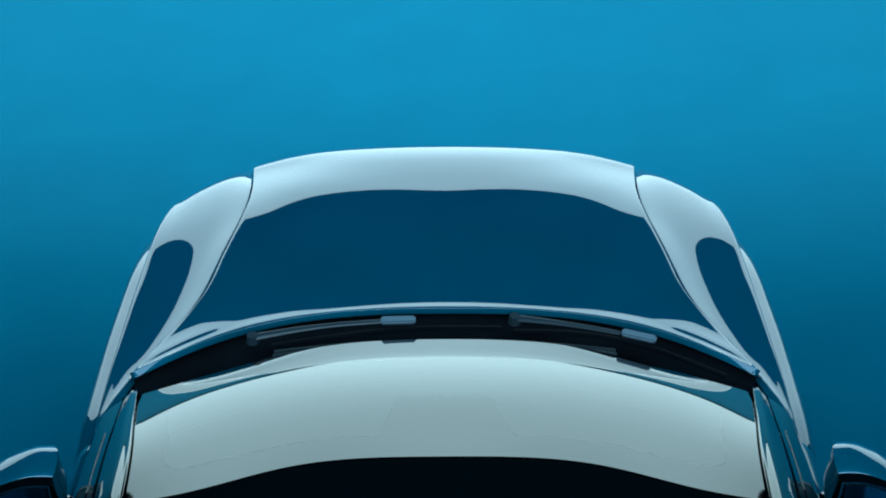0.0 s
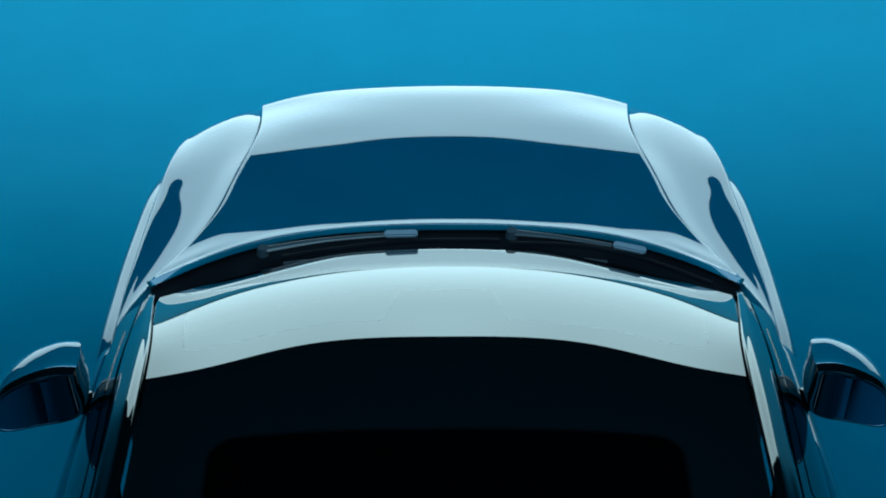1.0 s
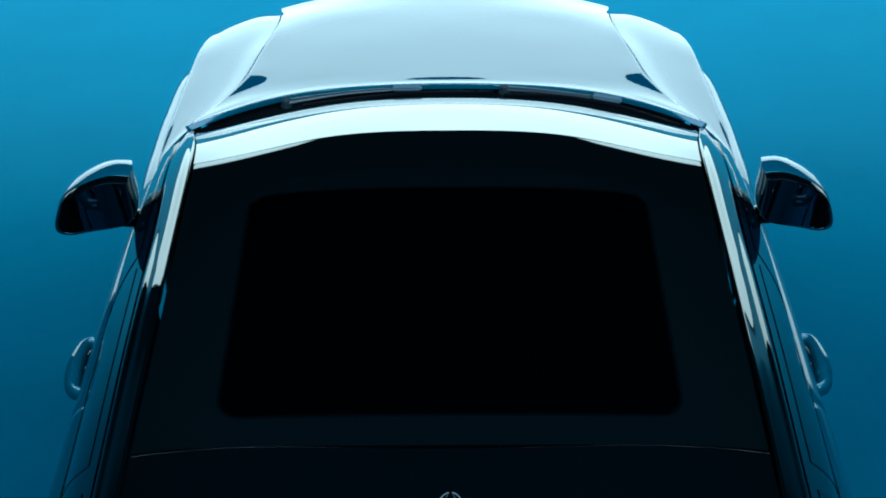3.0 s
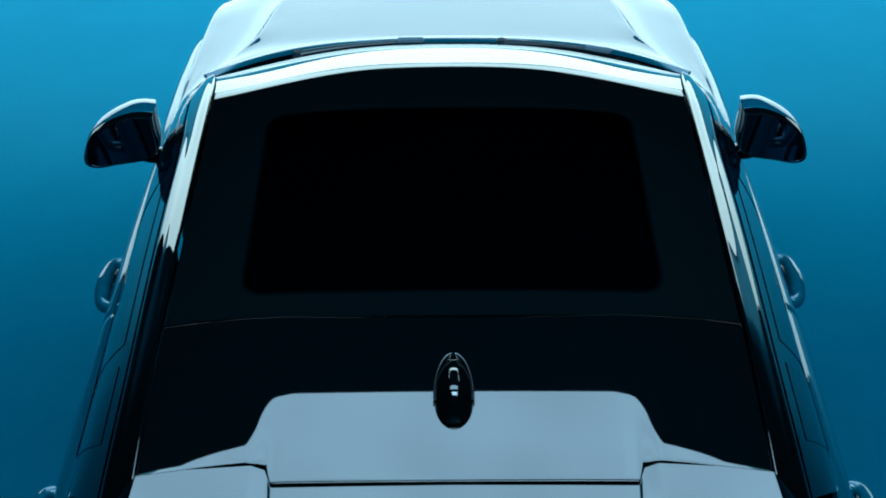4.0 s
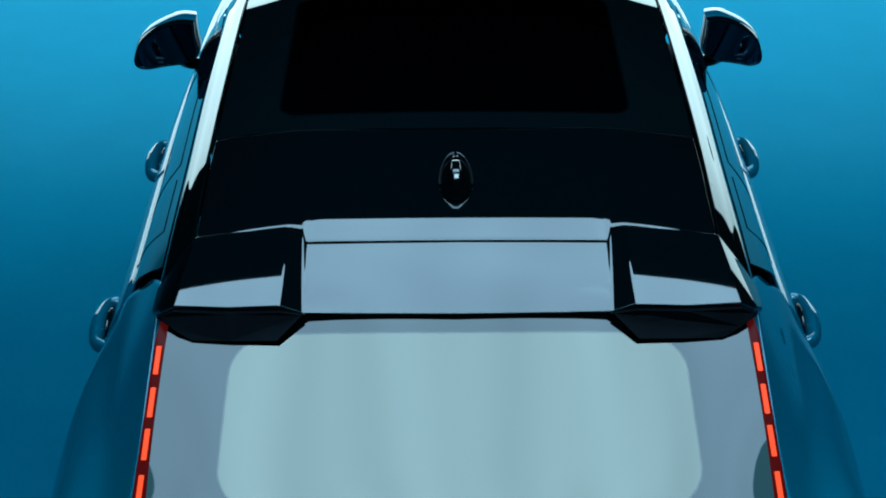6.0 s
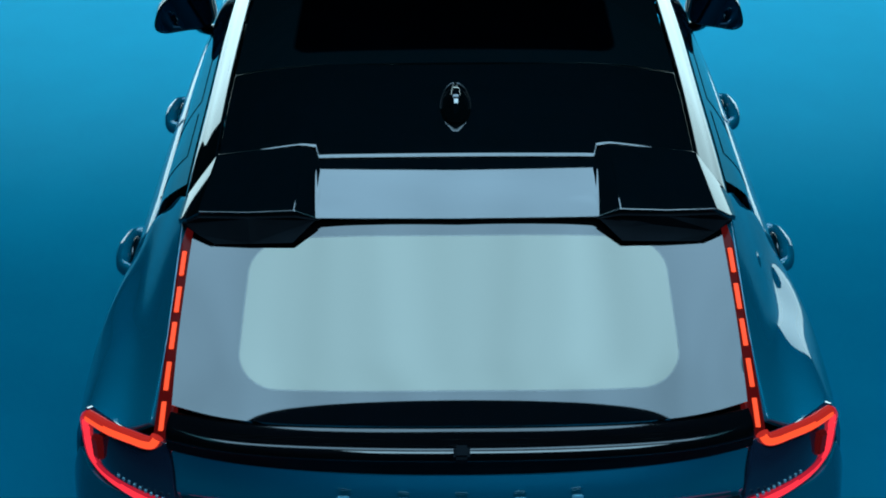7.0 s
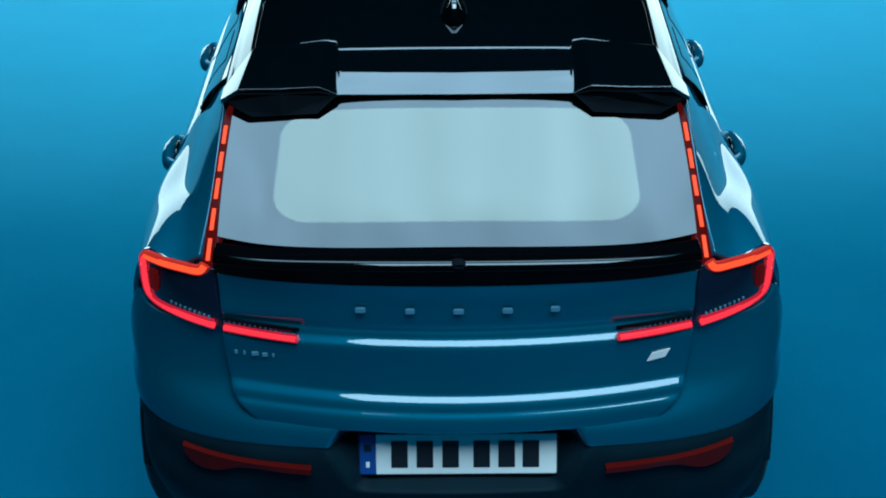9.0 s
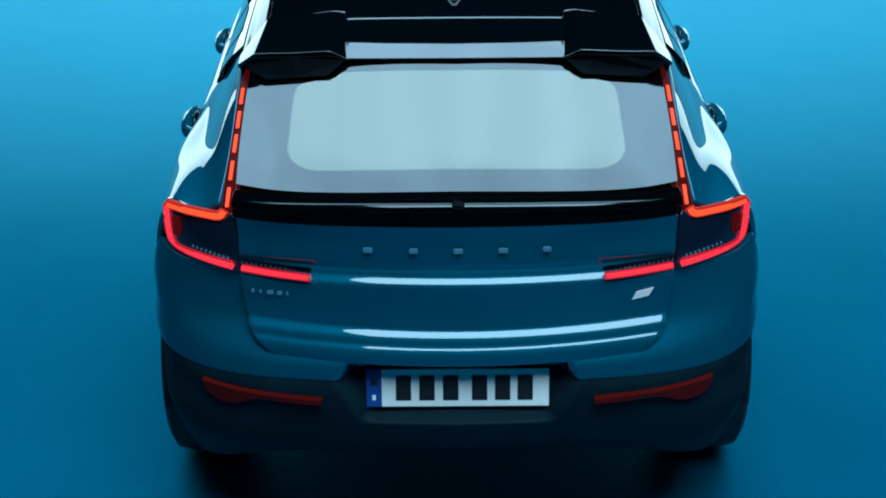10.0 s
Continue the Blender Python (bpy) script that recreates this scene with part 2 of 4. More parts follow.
def hall():
    floor_mat = material("blue_floor", (0.0, 0.13, 0.27), 0.5, 0.7, 0.045, 0.20, spec=0.0)
    bsdf(floor_mat).inputs["Specular Tint"].default_value = (0.45, 0.88, 1.0, 1)
    grained(floor_mat, (0.0, 0.153, 0.272), (0.001, 0.203, 0.340), 0.55, 3.0, (0.34, 0.46))
    bm = bmesh.new()
    bmesh.ops.create_grid(bm, x_segments=40, y_segments=40, size=22, matrix=Matrix.Translation((0, 0, GROUND)))
    tagged(part("floor", bm, floor_mat, None), "smooth blue painted studio floor, faintly smudged", "floor", kind="structure")
    wall_mat = grained(material("hall_wall", (0.01, 0.05, 0.08), 0.9), (0.006, 0.03, 0.05), (0.012, 0.045, 0.07), 0.5, 4.0)
    for name, centre, size in (("wall_north", (0, 22.1, 4.5), (44.4, 0.2, 9)), ("wall_south", (0, -22.1, 4.5), (44.4, 0.2, 9)),
                               ("wall_east", (22.1, 0, 4.5), (0.2, 44, 9)), ("wall_west", (-22.1, 0, 4.5), (0.2, 44, 9))):
        bm = bmesh.new()
        add_box(bm, centre, size)
        tagged(part(name, bm, wall_mat, None, smooth=False), "dark blue painted studio wall", "wall", kind="structure")
    bm = bmesh.new()
    add_box(bm, (0, 0, 9.1), (44.4, 44.4, 0.2))
    # out of view; its blue is raised so the glass roof reflects more light
    dark = grained(material("hall_ceiling", (0.003, 0.005, 0.007), 0.95), (0.07, 0.19, 0.27), (0.10, 0.25, 0.35), 0.4, 3.0)
    tagged(part("ceiling", bm, dark, None, smooth=False), "unseen studio ceiling, blue to lift the reflections in the roof glass", "ceiling", kind="structure")


hall()

# ---- the car: y forwards from the rear bumper, z up from the floor ----
car = new("car")
tagged(car, "dark blue electric crossover with black glass roof, tail lamps lit", "car")


def bonnet():
    # the trailing edge turns slightly upwards, then a long even slope to the rounded nose
    rows = mirrored([
        [(0, 3.202, 1.1248), (0.3, 3.182, 1.1268), (0.5, 3.123, 1.1274), (0.62, 3.060, 1.1283), (0.76, 2.965, 1.1232)],
        [(0, 3.215, 1.1216), (0.3, 3.195, 1.1226), (0.505, 3.137, 1.1237), (0.625, 3.075, 1.1219), (0.757, 2.980, 1.1129)],
        [(0, 3.230, 1.1171), (0.3, 3.211, 1.1186), (0.51, 3.155, 1.1182), (0.628, 3.095, 1.1173), (0.747, 3.012, 1.1079)],
        [(0, 3.252, 1.1131), (0.3, 3.235, 1.1142), (0.515, 3.185, 1.1108), (0.622, 3.138, 1.1081), (0.722, 3.080, 1.0979)],
        [(0, 3.320, 1.1035), (0.3, 3.310, 1.1035), (0.52, 3.280, 1.0953), (0.648, 3.255, 1.0864)],
        [(0, 3.470, 1.0828), (0.3, 3.465, 1.0823), (0.5, 3.455, 1.0733), (0.612, 3.445, 1.0656)],
        [(0, 3.620, 1.0622), (0.3, 3.615, 1.0614), (0.49, 3.610, 1.0522), (0.594, 3.600, 1.0459)],
        [(0, 3.770, 1.0403), (0.3, 3.765, 1.0385), (0.48, 3.760, 1.0299), (0.577, 3.750, 1.0233)],
        [(0, 3.920, 1.0155), (0.3, 3.915, 1.0135), (0.48, 3.905, 1.0010), (0.573, 3.890, 0.9893)],
        [(0, 4.032, 0.9948), (0.3, 4.022, 0.9893), (0.48, 4.009, 0.9707), (0.58, 3.990, 0.9570)],
        [(0, 4.170, 0.9579), (0.3, 4.155, 0.9521), (0.48, 4.133, 0.9325), (0.594, 4.116, 0.9133)],
        [(0, 4.280, 0.9013), (0.3, 4.264, 0.8995), (0.49, 4.230, 0.8896), (0.602, 4.198, 0.8725)],
        [(0, 4.335, 0.8536), (0.3, 4.315, 0.8494), (0.49, 4.270, 0.8348), (0.6, 4.230, 0.8143)],
    ])
    sheet("bonnet", loft(rows, 101, 121), PAINT, car, "dark blue bonnet", edge=0.0015)


def front_fenders():
    # seam with the bonnet, crest of the shoulder, foot of the steep face below it, bulge over the wheel
    seam = [(0.768, 2.955, 1.101), (0.730, 3.082, 1.0825), (0.657, 3.255, 1.076), (0.621, 3.445, 1.058), (0.603, 3.60, 1.039), (0.586, 3.75, 1.014), (0.589, 3.99, 0.9555), (0.603, 4.116, 0.900), (0.612, 4.198, 0.861)]
    crest = [(0.822, 2.81, 1.083), (0.826, 2.96, 1.077), (0.830, 3.14, 1.053), (0.835, 3.40, 1.0145), (0.836, 3.54, 0.9935), (0.836, 3.68, 0.973), (0.832, 3.90, 0.918), (0.814, 4.045, 0.854), (0.798, 4.100, 0.803)]
    round_nose = [0, 0, 0, 0, 0, 0.15, 0.7, 1, 1]
    swell = [0.013, 0.003, 0, 0.001, 0.001, -0.0015, -0.0055, 0, 0]
    rows = []
    for u, g in ((0, 0), (0.06, 0.12), (0.26, 0.505), (0.46, 0.712), (0.62, 0.817), (0.80, 0.894), (0.94, 0.953), (1.0, 1.05)):
        rows.append([(x + (c - x) * u, y + (yc - y) * (u * (1 - b) + u ** 2.2 * b), z + (zc - z) * (g * (1 - b) + u ** 2.0 * b) + w * 4 * u * (1 - u)) for (x, y, z), (c, yc, zc), b, w in zip(seam, crest, round_nose, swell)])
    flare = [0.25, 0.6, 0.85, 1.0, 1.0, 1.0, 0.9, 0.7, 0.6]
    for out, down, bulge in ((0.008, 0.022, 0.0), (0.017, 0.062, 0.0), (0.026, 0.090, 0.002), (0.043, 0.107, 0.011), (0.060, 0.124, 0.020), (0.070, 0.148, 0.023)):
        rows.append([(c + out + bulge * f, yc, zc - down) for (c, yc, zc), f in zip(crest, flare)])
    rows += [
        [(0.897, 2.80, 0.82), (0.912, 3.10, 0.82), (0.926, 3.38, 0.80), (0.928, 3.66, 0.77), (0.912, 3.90, 0.68), (0.89, 4.01, 0.63), (0.87, 4.06, 0.60)],
        [(0.885, 2.80, 0.60), (0.905, 3.08, 0.62), (0.92, 3.25, 0.715), (0.925, 3.51, 0.745), (0.92, 3.78, 0.695), (0.905, 3.95, 0.56), (0.88, 4.06, 0.50)],
    ]
    both("front_fender", loft(rows, 70, 110), PAINT, car)


def nose():
    rows = mirrored([
        [(0, 4.345, 0.845), (0.30, 4.325, 0.84), (0.60, 4.235, 0.80), (0.78, 4.08, 0.78), (0.88, 3.98, 0.74)],
        [(0, 4.40, 0.72), (0.30, 4.385, 0.72), (0.60, 4.31, 0.70), (0.80, 4.15, 0.67), (0.895, 4.0, 0.62)],
        [(0, 4.43, 0.52), (0.30, 4.41, 0.52), (0.62, 4.33, 0.51), (0.82, 4.17, 0.49), (0.895, 4.0, 0.46)],
        [(0, 4.36, 0.26), (0.30, 4.34, 0.26), (0.62, 4.26, 0.26), (0.80, 4.13, 0.26), (0.88, 3.99, 0.26)],
    ])
    sheet("front_bumper", loft(rows, 60, 24), PAINT, car)


# guide lines of the upper body, on the right side
GLASS_EDGE = [(0.710, 2.838, 1.182), (0.662, 2.600, 1.318), (0.624, 2.400, 1.412), (0.604, 2.200, 1.462), (0.592, 1.940, 1.492), (0.582, 1.560, 1.505), (0.580, 1.240, 1.489), (0.575, 0.840, 1.432)]
DRIP_EDGE = [(0.752, 2.850, 1.150), (0.722, 2.560, 1.278), (0.692, 2.300, 1.375), (0.670, 2.050, 1.420), (0.656, 1.600, 1.440), (0.653, 1.200, 1.412), (0.655, 0.950, 1.384), (0.656, 0.780, 1.358)]
BELT = [(0.822, 2.790, 1.072), (0.834, 2.500, 1.070), (0.838, 2.200, 1.072), (0.832, 1.800, 1.078), (0.820, 1.400, 1.090), (0.811, 1.140, 1.106)]


def roof():
    screen = printed_glass("windscreen_glass", (0.016, 0.021, 0.022), 0.055, 0.945, 0.24, 0.86, 0.06, 1.9, extra=(0.425, 0.575, 0.60, 0.95), ior=1.49, coat=0.47)
    rows = mirrored([
        [(0, 2.990, 1.205), (0.30, 2.970, 1.199), (0.52, 2.893, 1.195), (0.697, 2.822, 1.189)],
        [(0, 2.82, 1.2980), (0.30, 2.803, 1.2905), (0.52, 2.760, 1.2685), (0.684, 2.705, 1.2515)],
        [(0, 2.62, 1.3920), (0.30, 2.603, 1.3840), (0.50, 2.562, 1.3640), (0.648, 2.535, 1.345)],
        [(0, 2.46, 1.4510), (0.30, 2.443, 1.4445), (0.48, 2.405, 1.4275), (0.621, 2.388, 1.410)],
        [(0, 2.315, 1.5035), (0.30, 2.296, 1.4965), (0.48, 2.246, 1.4835), (0.602, 2.240, 1.4595)],
    ])
    sheet("windscreen", loft(rows, 81, 41), screen, car, "tinted windscreen with black printed border", solid=0.005)
    pano = printed_glass("roof_glass", (0.02, 0.024, 0.026), 0.13, 0.87, 0.26, 0.935, 0.05, 1.2, ink=(0.0006, 0.0024, 0.0030))
    rows = mirrored([
        [(0, 2.308, 1.5055), (0.30, 2.289, 1.4985), (0.48, 2.239, 1.4865), (0.598, 2.233, 1.463)],
        [(0, 2.29, 1.5093), (0.30, 2.271, 1.5022), (0.48, 2.222, 1.4905), (0.597, 2.216, 1.4668)],
        [(0, 2.20, 1.5230), (0.30, 2.19, 1.5158), (0.48, 2.15, 1.5018), (0.594, 2.13, 1.4788)],
        [(0, 2.10, 1.5350), (0.30, 2.095, 1.5295), (0.48, 2.07, 1.5125), (0.590, 2.05, 1.4895)],
        [(0, 2.00, 1.5430), (0.30, 1.995, 1.5380), (0.48, 1.98, 1.521), (0.585, 1.96, 1.498)],
        [(0, 1.65, 1.552), (0.30, 1.65, 1.547), (0.48, 1.645, 1.531), (0.576, 1.64, 1.508)],
        [(0, 1.40, 1.546), (0.30, 1.40, 1.541), (0.48, 1.40, 1.524), (0.574, 1.40, 1.502)],
        [(0, 1.208, 1.532), (0.30, 1.212, 1.527), (0.48, 1.222, 1.511), (0.573, 1.232, 1.490)],
    ])
    sheet("glass_roof", loft(rows, 81, 61), pano, car, "black panoramic glass roof panel", solid=0.005)
    x = np.linspace(-0.573, 0.573, 287)[None, :] * np.ones((41, 1))
    step = np.clip((np.abs(x) - 0.331) / 0.004, 0, 1)
    back = 0.820 + 0.036 * step - 0.006 * np.clip((np.abs(x) - 0.48) / 0.09, 0, 1)
    ahead = 1.200 + 0.024 * (np.abs(x) / 0.573) ** 2
    w = np.linspace(0, 1, 41)[:, None]
    y = ahead * (1 - w) + back * w
    profile = spline([(y, z) for y, z in ((0.80, 1.4555), (0.82, 1.4610), (0.889, 1.4800), (0.945, 1.4928), (0.986, 1.5012), (1.10, 1.5200), (1.20, 1.5310), (1.40, 1.546))], 200)
    rise = np.clip((np.abs(x) - 0.325) / 0.05, 0, 1)
    z = np.interp(y, profile[:, 0], profile[:, 1]) - 0.006 * (x / 0.573) ** 2 - 0.036 * np.clip((np.abs(x) - 0.30) / 0.273, 0, 1) ** 1.7 + 0.010 * rise * rise * (3 - 2 * rise) * np.clip((1.02 - y) / 0.165, 0, 1) ** 1.5
    sheet("rear_roof_panel", np.stack([x, y, z], axis=2), GLOSS, car, "gloss black rear roof panel", edge=0.002)
    g = spline(GLASS_EDGE, 40)
    across = spline(DRIP_EDGE, 40) - g
    # towards the windscreen the inner half of the rail lies flatter
    flat = np.clip((g[:, 1] - 1.85) / 0.35, 0, 1)
    rows = []
    for k, up, more in ((0.03, 0.0, 0), (0.06, 0.006, 0), (0.11, 0.0068, 0), (0.30, 0.0055, 0.005), (0.50, 0.004, 0.006), (0.70, 0.002, 0.004), (0.92, 0.0, 0), (0.97, -0.004, 0), (1.0, -0.010, 0)):
        rise = np.zeros_like(g)
        rise[:, 2] = up + more * flat
        rows.append(g + across * k + rise)
    both("roof_rail", loft(rows, 80, 30), GLOSS, car, "gloss black roof side rail", lip=0.02)


def spoiler():
    cols = [  # front x, y, z; rear x, y, z; depth of the rear face
        (0.000, 0.814, 1.4600, 0.000, 0.626, 1.399, 0.005), (0.200, 0.813, 1.4590, 0.200, 0.630, 1.398, 0.005), (0.326, 0.812, 1.4580, 0.316, 0.634, 1.397, 0.005), (0.337, 0.850, 1.4630, 0.324, 0.632, 1.398, 0.010),
        (0.364, 0.851, 1.4745, 0.372, 0.622, 1.4240, 0.016), (0.480, 0.850, 1.4665, 0.480, 0.626, 1.4175, 0.014),
        (0.572, 0.842, 1.4585, 0.597, 0.646, 1.409, 0.014), (0.614, 0.814, 1.412, 0.631, 0.665, 1.382, 0.014), (0.656, 0.785, 1.362, 0.656, 0.705, 1.356, 0.014)]
    bm = bmesh.new()
    for s in (1, -1):
        v, low = [], []
        for i, (x0, y0, z0, x1, y1, z1, flap) in enumerate(cols):
            v.append([bm.verts.new((s * (x0 + (x1 - x0) * k / 8), y0 + (y1 - y0) * k / 8, z0 + (z1 - z0) * k / 8 + (0.0040 if i < 4 else 0.0022 if i < 6 else 0.0) * math.sin(math.pi * k / 8))) for k in range(9)])
            low.append([bm.verts.new((s * x1, y1 + 0.004, z1 - flap)), bm.verts.new((s * x0, y0 - 0.01, z0 - flap - 0.03))])
        for i in range(len(cols) - 1):
            for k in range(8):
                bm.faces.new((v[i][k], v[i + 1][k], v[i + 1][k + 1], v[i][k + 1]))
            bm.faces.new((v[i][8], v[i + 1][8], low[i + 1][0], low[i][0]))
            bm.faces.new((low[i][0], low[i + 1][0], low[i + 1][1], low[i][1]))
            bm.faces.new((low[i][1], low[i + 1][1], v[i + 1][0], v[i][0]))
    bmesh.ops.remove_doubles(bm, verts=bm.verts, dist=0.0005)
    bmesh.ops.recalc_face_normals(bm, faces=bm.faces)
    ob = part("roof_spoiler", bm, GLOSS, car, "gloss black split roof spoiler", sharp=9)
    # each end drops in a flap with bevelled lower corners
    rim = [(0.326, 0.628, 1.396), (0.372, 0.619, 1.409), (0.480, 0.623, 1.404), (0.597, 0.643, 1.396), (0.631, 0.663, 1.370), (0.640, 0.672, 1.362), (0.600, 0.640, 1.352), (0.560, 0.618, 1.340), (0.475, 0.600, 1.351), (0.376, 0.585, 1.362)]
    for s in (1, -1):
        bm = bmesh.new()
        add_hull(bm, [[(s * x, y + ahead, z + rise) for x, y, z in rim] for ahead, rise in ((0.0, 0.0), (0.030, 0.010))])
        bmesh.ops.recalc_face_normals(bm, faces=bm.faces)
        part("spoiler_flap", bm, COWL, ob, "black lower flap of the spoiler", smooth=False)
    bev = ob.modifiers.new("edge", "BEVEL")
    bev.width, bev.segments, bev.limit_method, bev.angle_limit = 0.004, 3, "ANGLE", radians(9)
    bev.harden_normals = True


def rear_window():
    pane = printed_glass("rear_glass", (0.004, 0.005, 0.004), 0.118, 0.882, 0.17, 0.865, 0.16, 2.2, ior=2.03)
    bsdf(pane).inputs["Specular Tint"].default_value = (1.0, 0.95, 0.80, 1)
    rows = mirrored([
        [(0, 0.69, 1.4110), (0.35, 0.700, 1.401), (0.53, 0.715, 1.3765), (0.615, 0.728, 1.3655)],
        [(0, 0.52, 1.3430), (0.35, 0.532, 1.333), (0.53, 0.555, 1.3160), (0.618, 0.572, 1.3088)],
        [(0, 0.32, 1.2695), (0.35, 0.335, 1.2595), (0.53, 0.365, 1.2462), (0.619, 0.39, 1.2376)],
        [(0, 0.22, 1.2345), (0.35, 0.238, 1.2240), (0.53, 0.275, 1.2128), (0.617, 0.306, 1.2062)],
        [(0, 0.125, 1.193), (0.35, 0.145, 1.1835), (0.53, 0.188, 1.1765), (0.614, 0.225, 1.1755)],
    ])
    sheet("rear_window", loft(rows, 81, 51), pane, car, "sloping rear window with black printed border", solid=0.005)
    # black lip below the glass, and the dark recess under it
    rows = mirrored([
        [(0, 0.122, 1.1900), (0.35, 0.142, 1.1810), (0.53, 0.184, 1.1680), (0.617, 0.222, 1.160)],
        [(0, 0.085, 1.188), (0.35, 0.108, 1.179), (0.53, 0.150, 1.166), (0.620, 0.195, 1.156)],
        [(0, 0.040, 1.192), (0.35, 0.066, 1.182), (0.53, 0.115, 1.164), (0.621, 0.168, 1.146)],
        [(0, 0.030, 1.176), (0.35, 0.056, 1.167), (0.53, 0.107, 1.150), (0.622, 0.160, 1.132)],
    ])
    sheet("tailgate_lip", loft(rows, 81, 25), LIP, car, "gloss black tailgate lip", centre=(0, 0.5, 1.1), lip=0.006, edge=0.001)
    rows = mirrored([
        [(0, 0.034, 1.172), (0.35, 0.060, 1.163), (0.53, 0.111, 1.146), (0.622, 0.163, 1.129)],
        [(0, 0.052, 1.142), (0.35, 0.078, 1.136), (0.53, 0.124, 1.123), (0.622, 0.166, 1.112)],
        [(0, 0.060, 1.116), (0.35, 0.086, 1.111), (0.53, 0.130, 1.105), (0.621, 0.168, 1.100)],
    ])
    sheet("tailgate_recess", loft(rows, 81, 15), COWL, car, "black recess below the tailgate lip", centre=(0, 0.5, 1.1), lip=0.0)
    bm = bmesh.new()
    add_box(bm, (0.002, 0.040, 1.186), (0.034, 0.034, 0.026), Matrix.Rotation(0.3, 4, "X"), 0.006)
    part("camera_pod", bm, COWL, car, "small black camera pod on the lip")


def tailgate():
    # an overhang above a narrow shelf, a long flat face, then two small steps down to the lower edge
    rows = [
        [(0, 0.060, 1.114), (0.35, 0.086, 1.109), (0.52, 0.128, 1.104), (0.612, 0.164, 1.098)],
        [(0, 0.070, 1.045), (0.35, 0.095, 1.043), (0.52, 0.130, 1.040), (0.608, 0.155, 1.036)],
    ]
    for y, z, lean, half in ((0.0730, 0.988, 0, 0.606), (0.0745, 0.978, 0, 0.605), (0.0715, 0.972, 0, 0.605), (0.0668, 0.960, 0, 0.604), (0.0592, 0.9515, 0, 0.604), (0.0506, 0.943, 0, 0.604), (0.0478, 0.935, 0, 0.603),
                             (0.0472, 0.922, 0, 0.603), (0.0470, 0.865, 0.2, 0.598), (0.0430, 0.818, 0.7, 0.592), (0.0402, 0.807, 1, 0.590), (0.0312, 0.7975, 1, 0.588), (0.0215, 0.7875, 1, 0.586), (0.0170, 0.778, 1, 0.583),
                             (0.0130, 0.768, 1, 0.577), (0.0060, 0.760, 1, 0.570), (0.0010, 0.752, 1, 0.562), (-0.0030, 0.736, 1, 0.545), (-0.0020, 0.716, 0.8, 0.520)):
        rows.append([(x, y + 0.205 * x ** 2, z + lean * 0.038 * x ** 2) for x in (0, half * 0.58, half * 0.86, half)])
    rows = mirrored(rows)
    sheet("tailgate", loft(rows, 81, 161), PAINT, car, "dark blue tailgate")


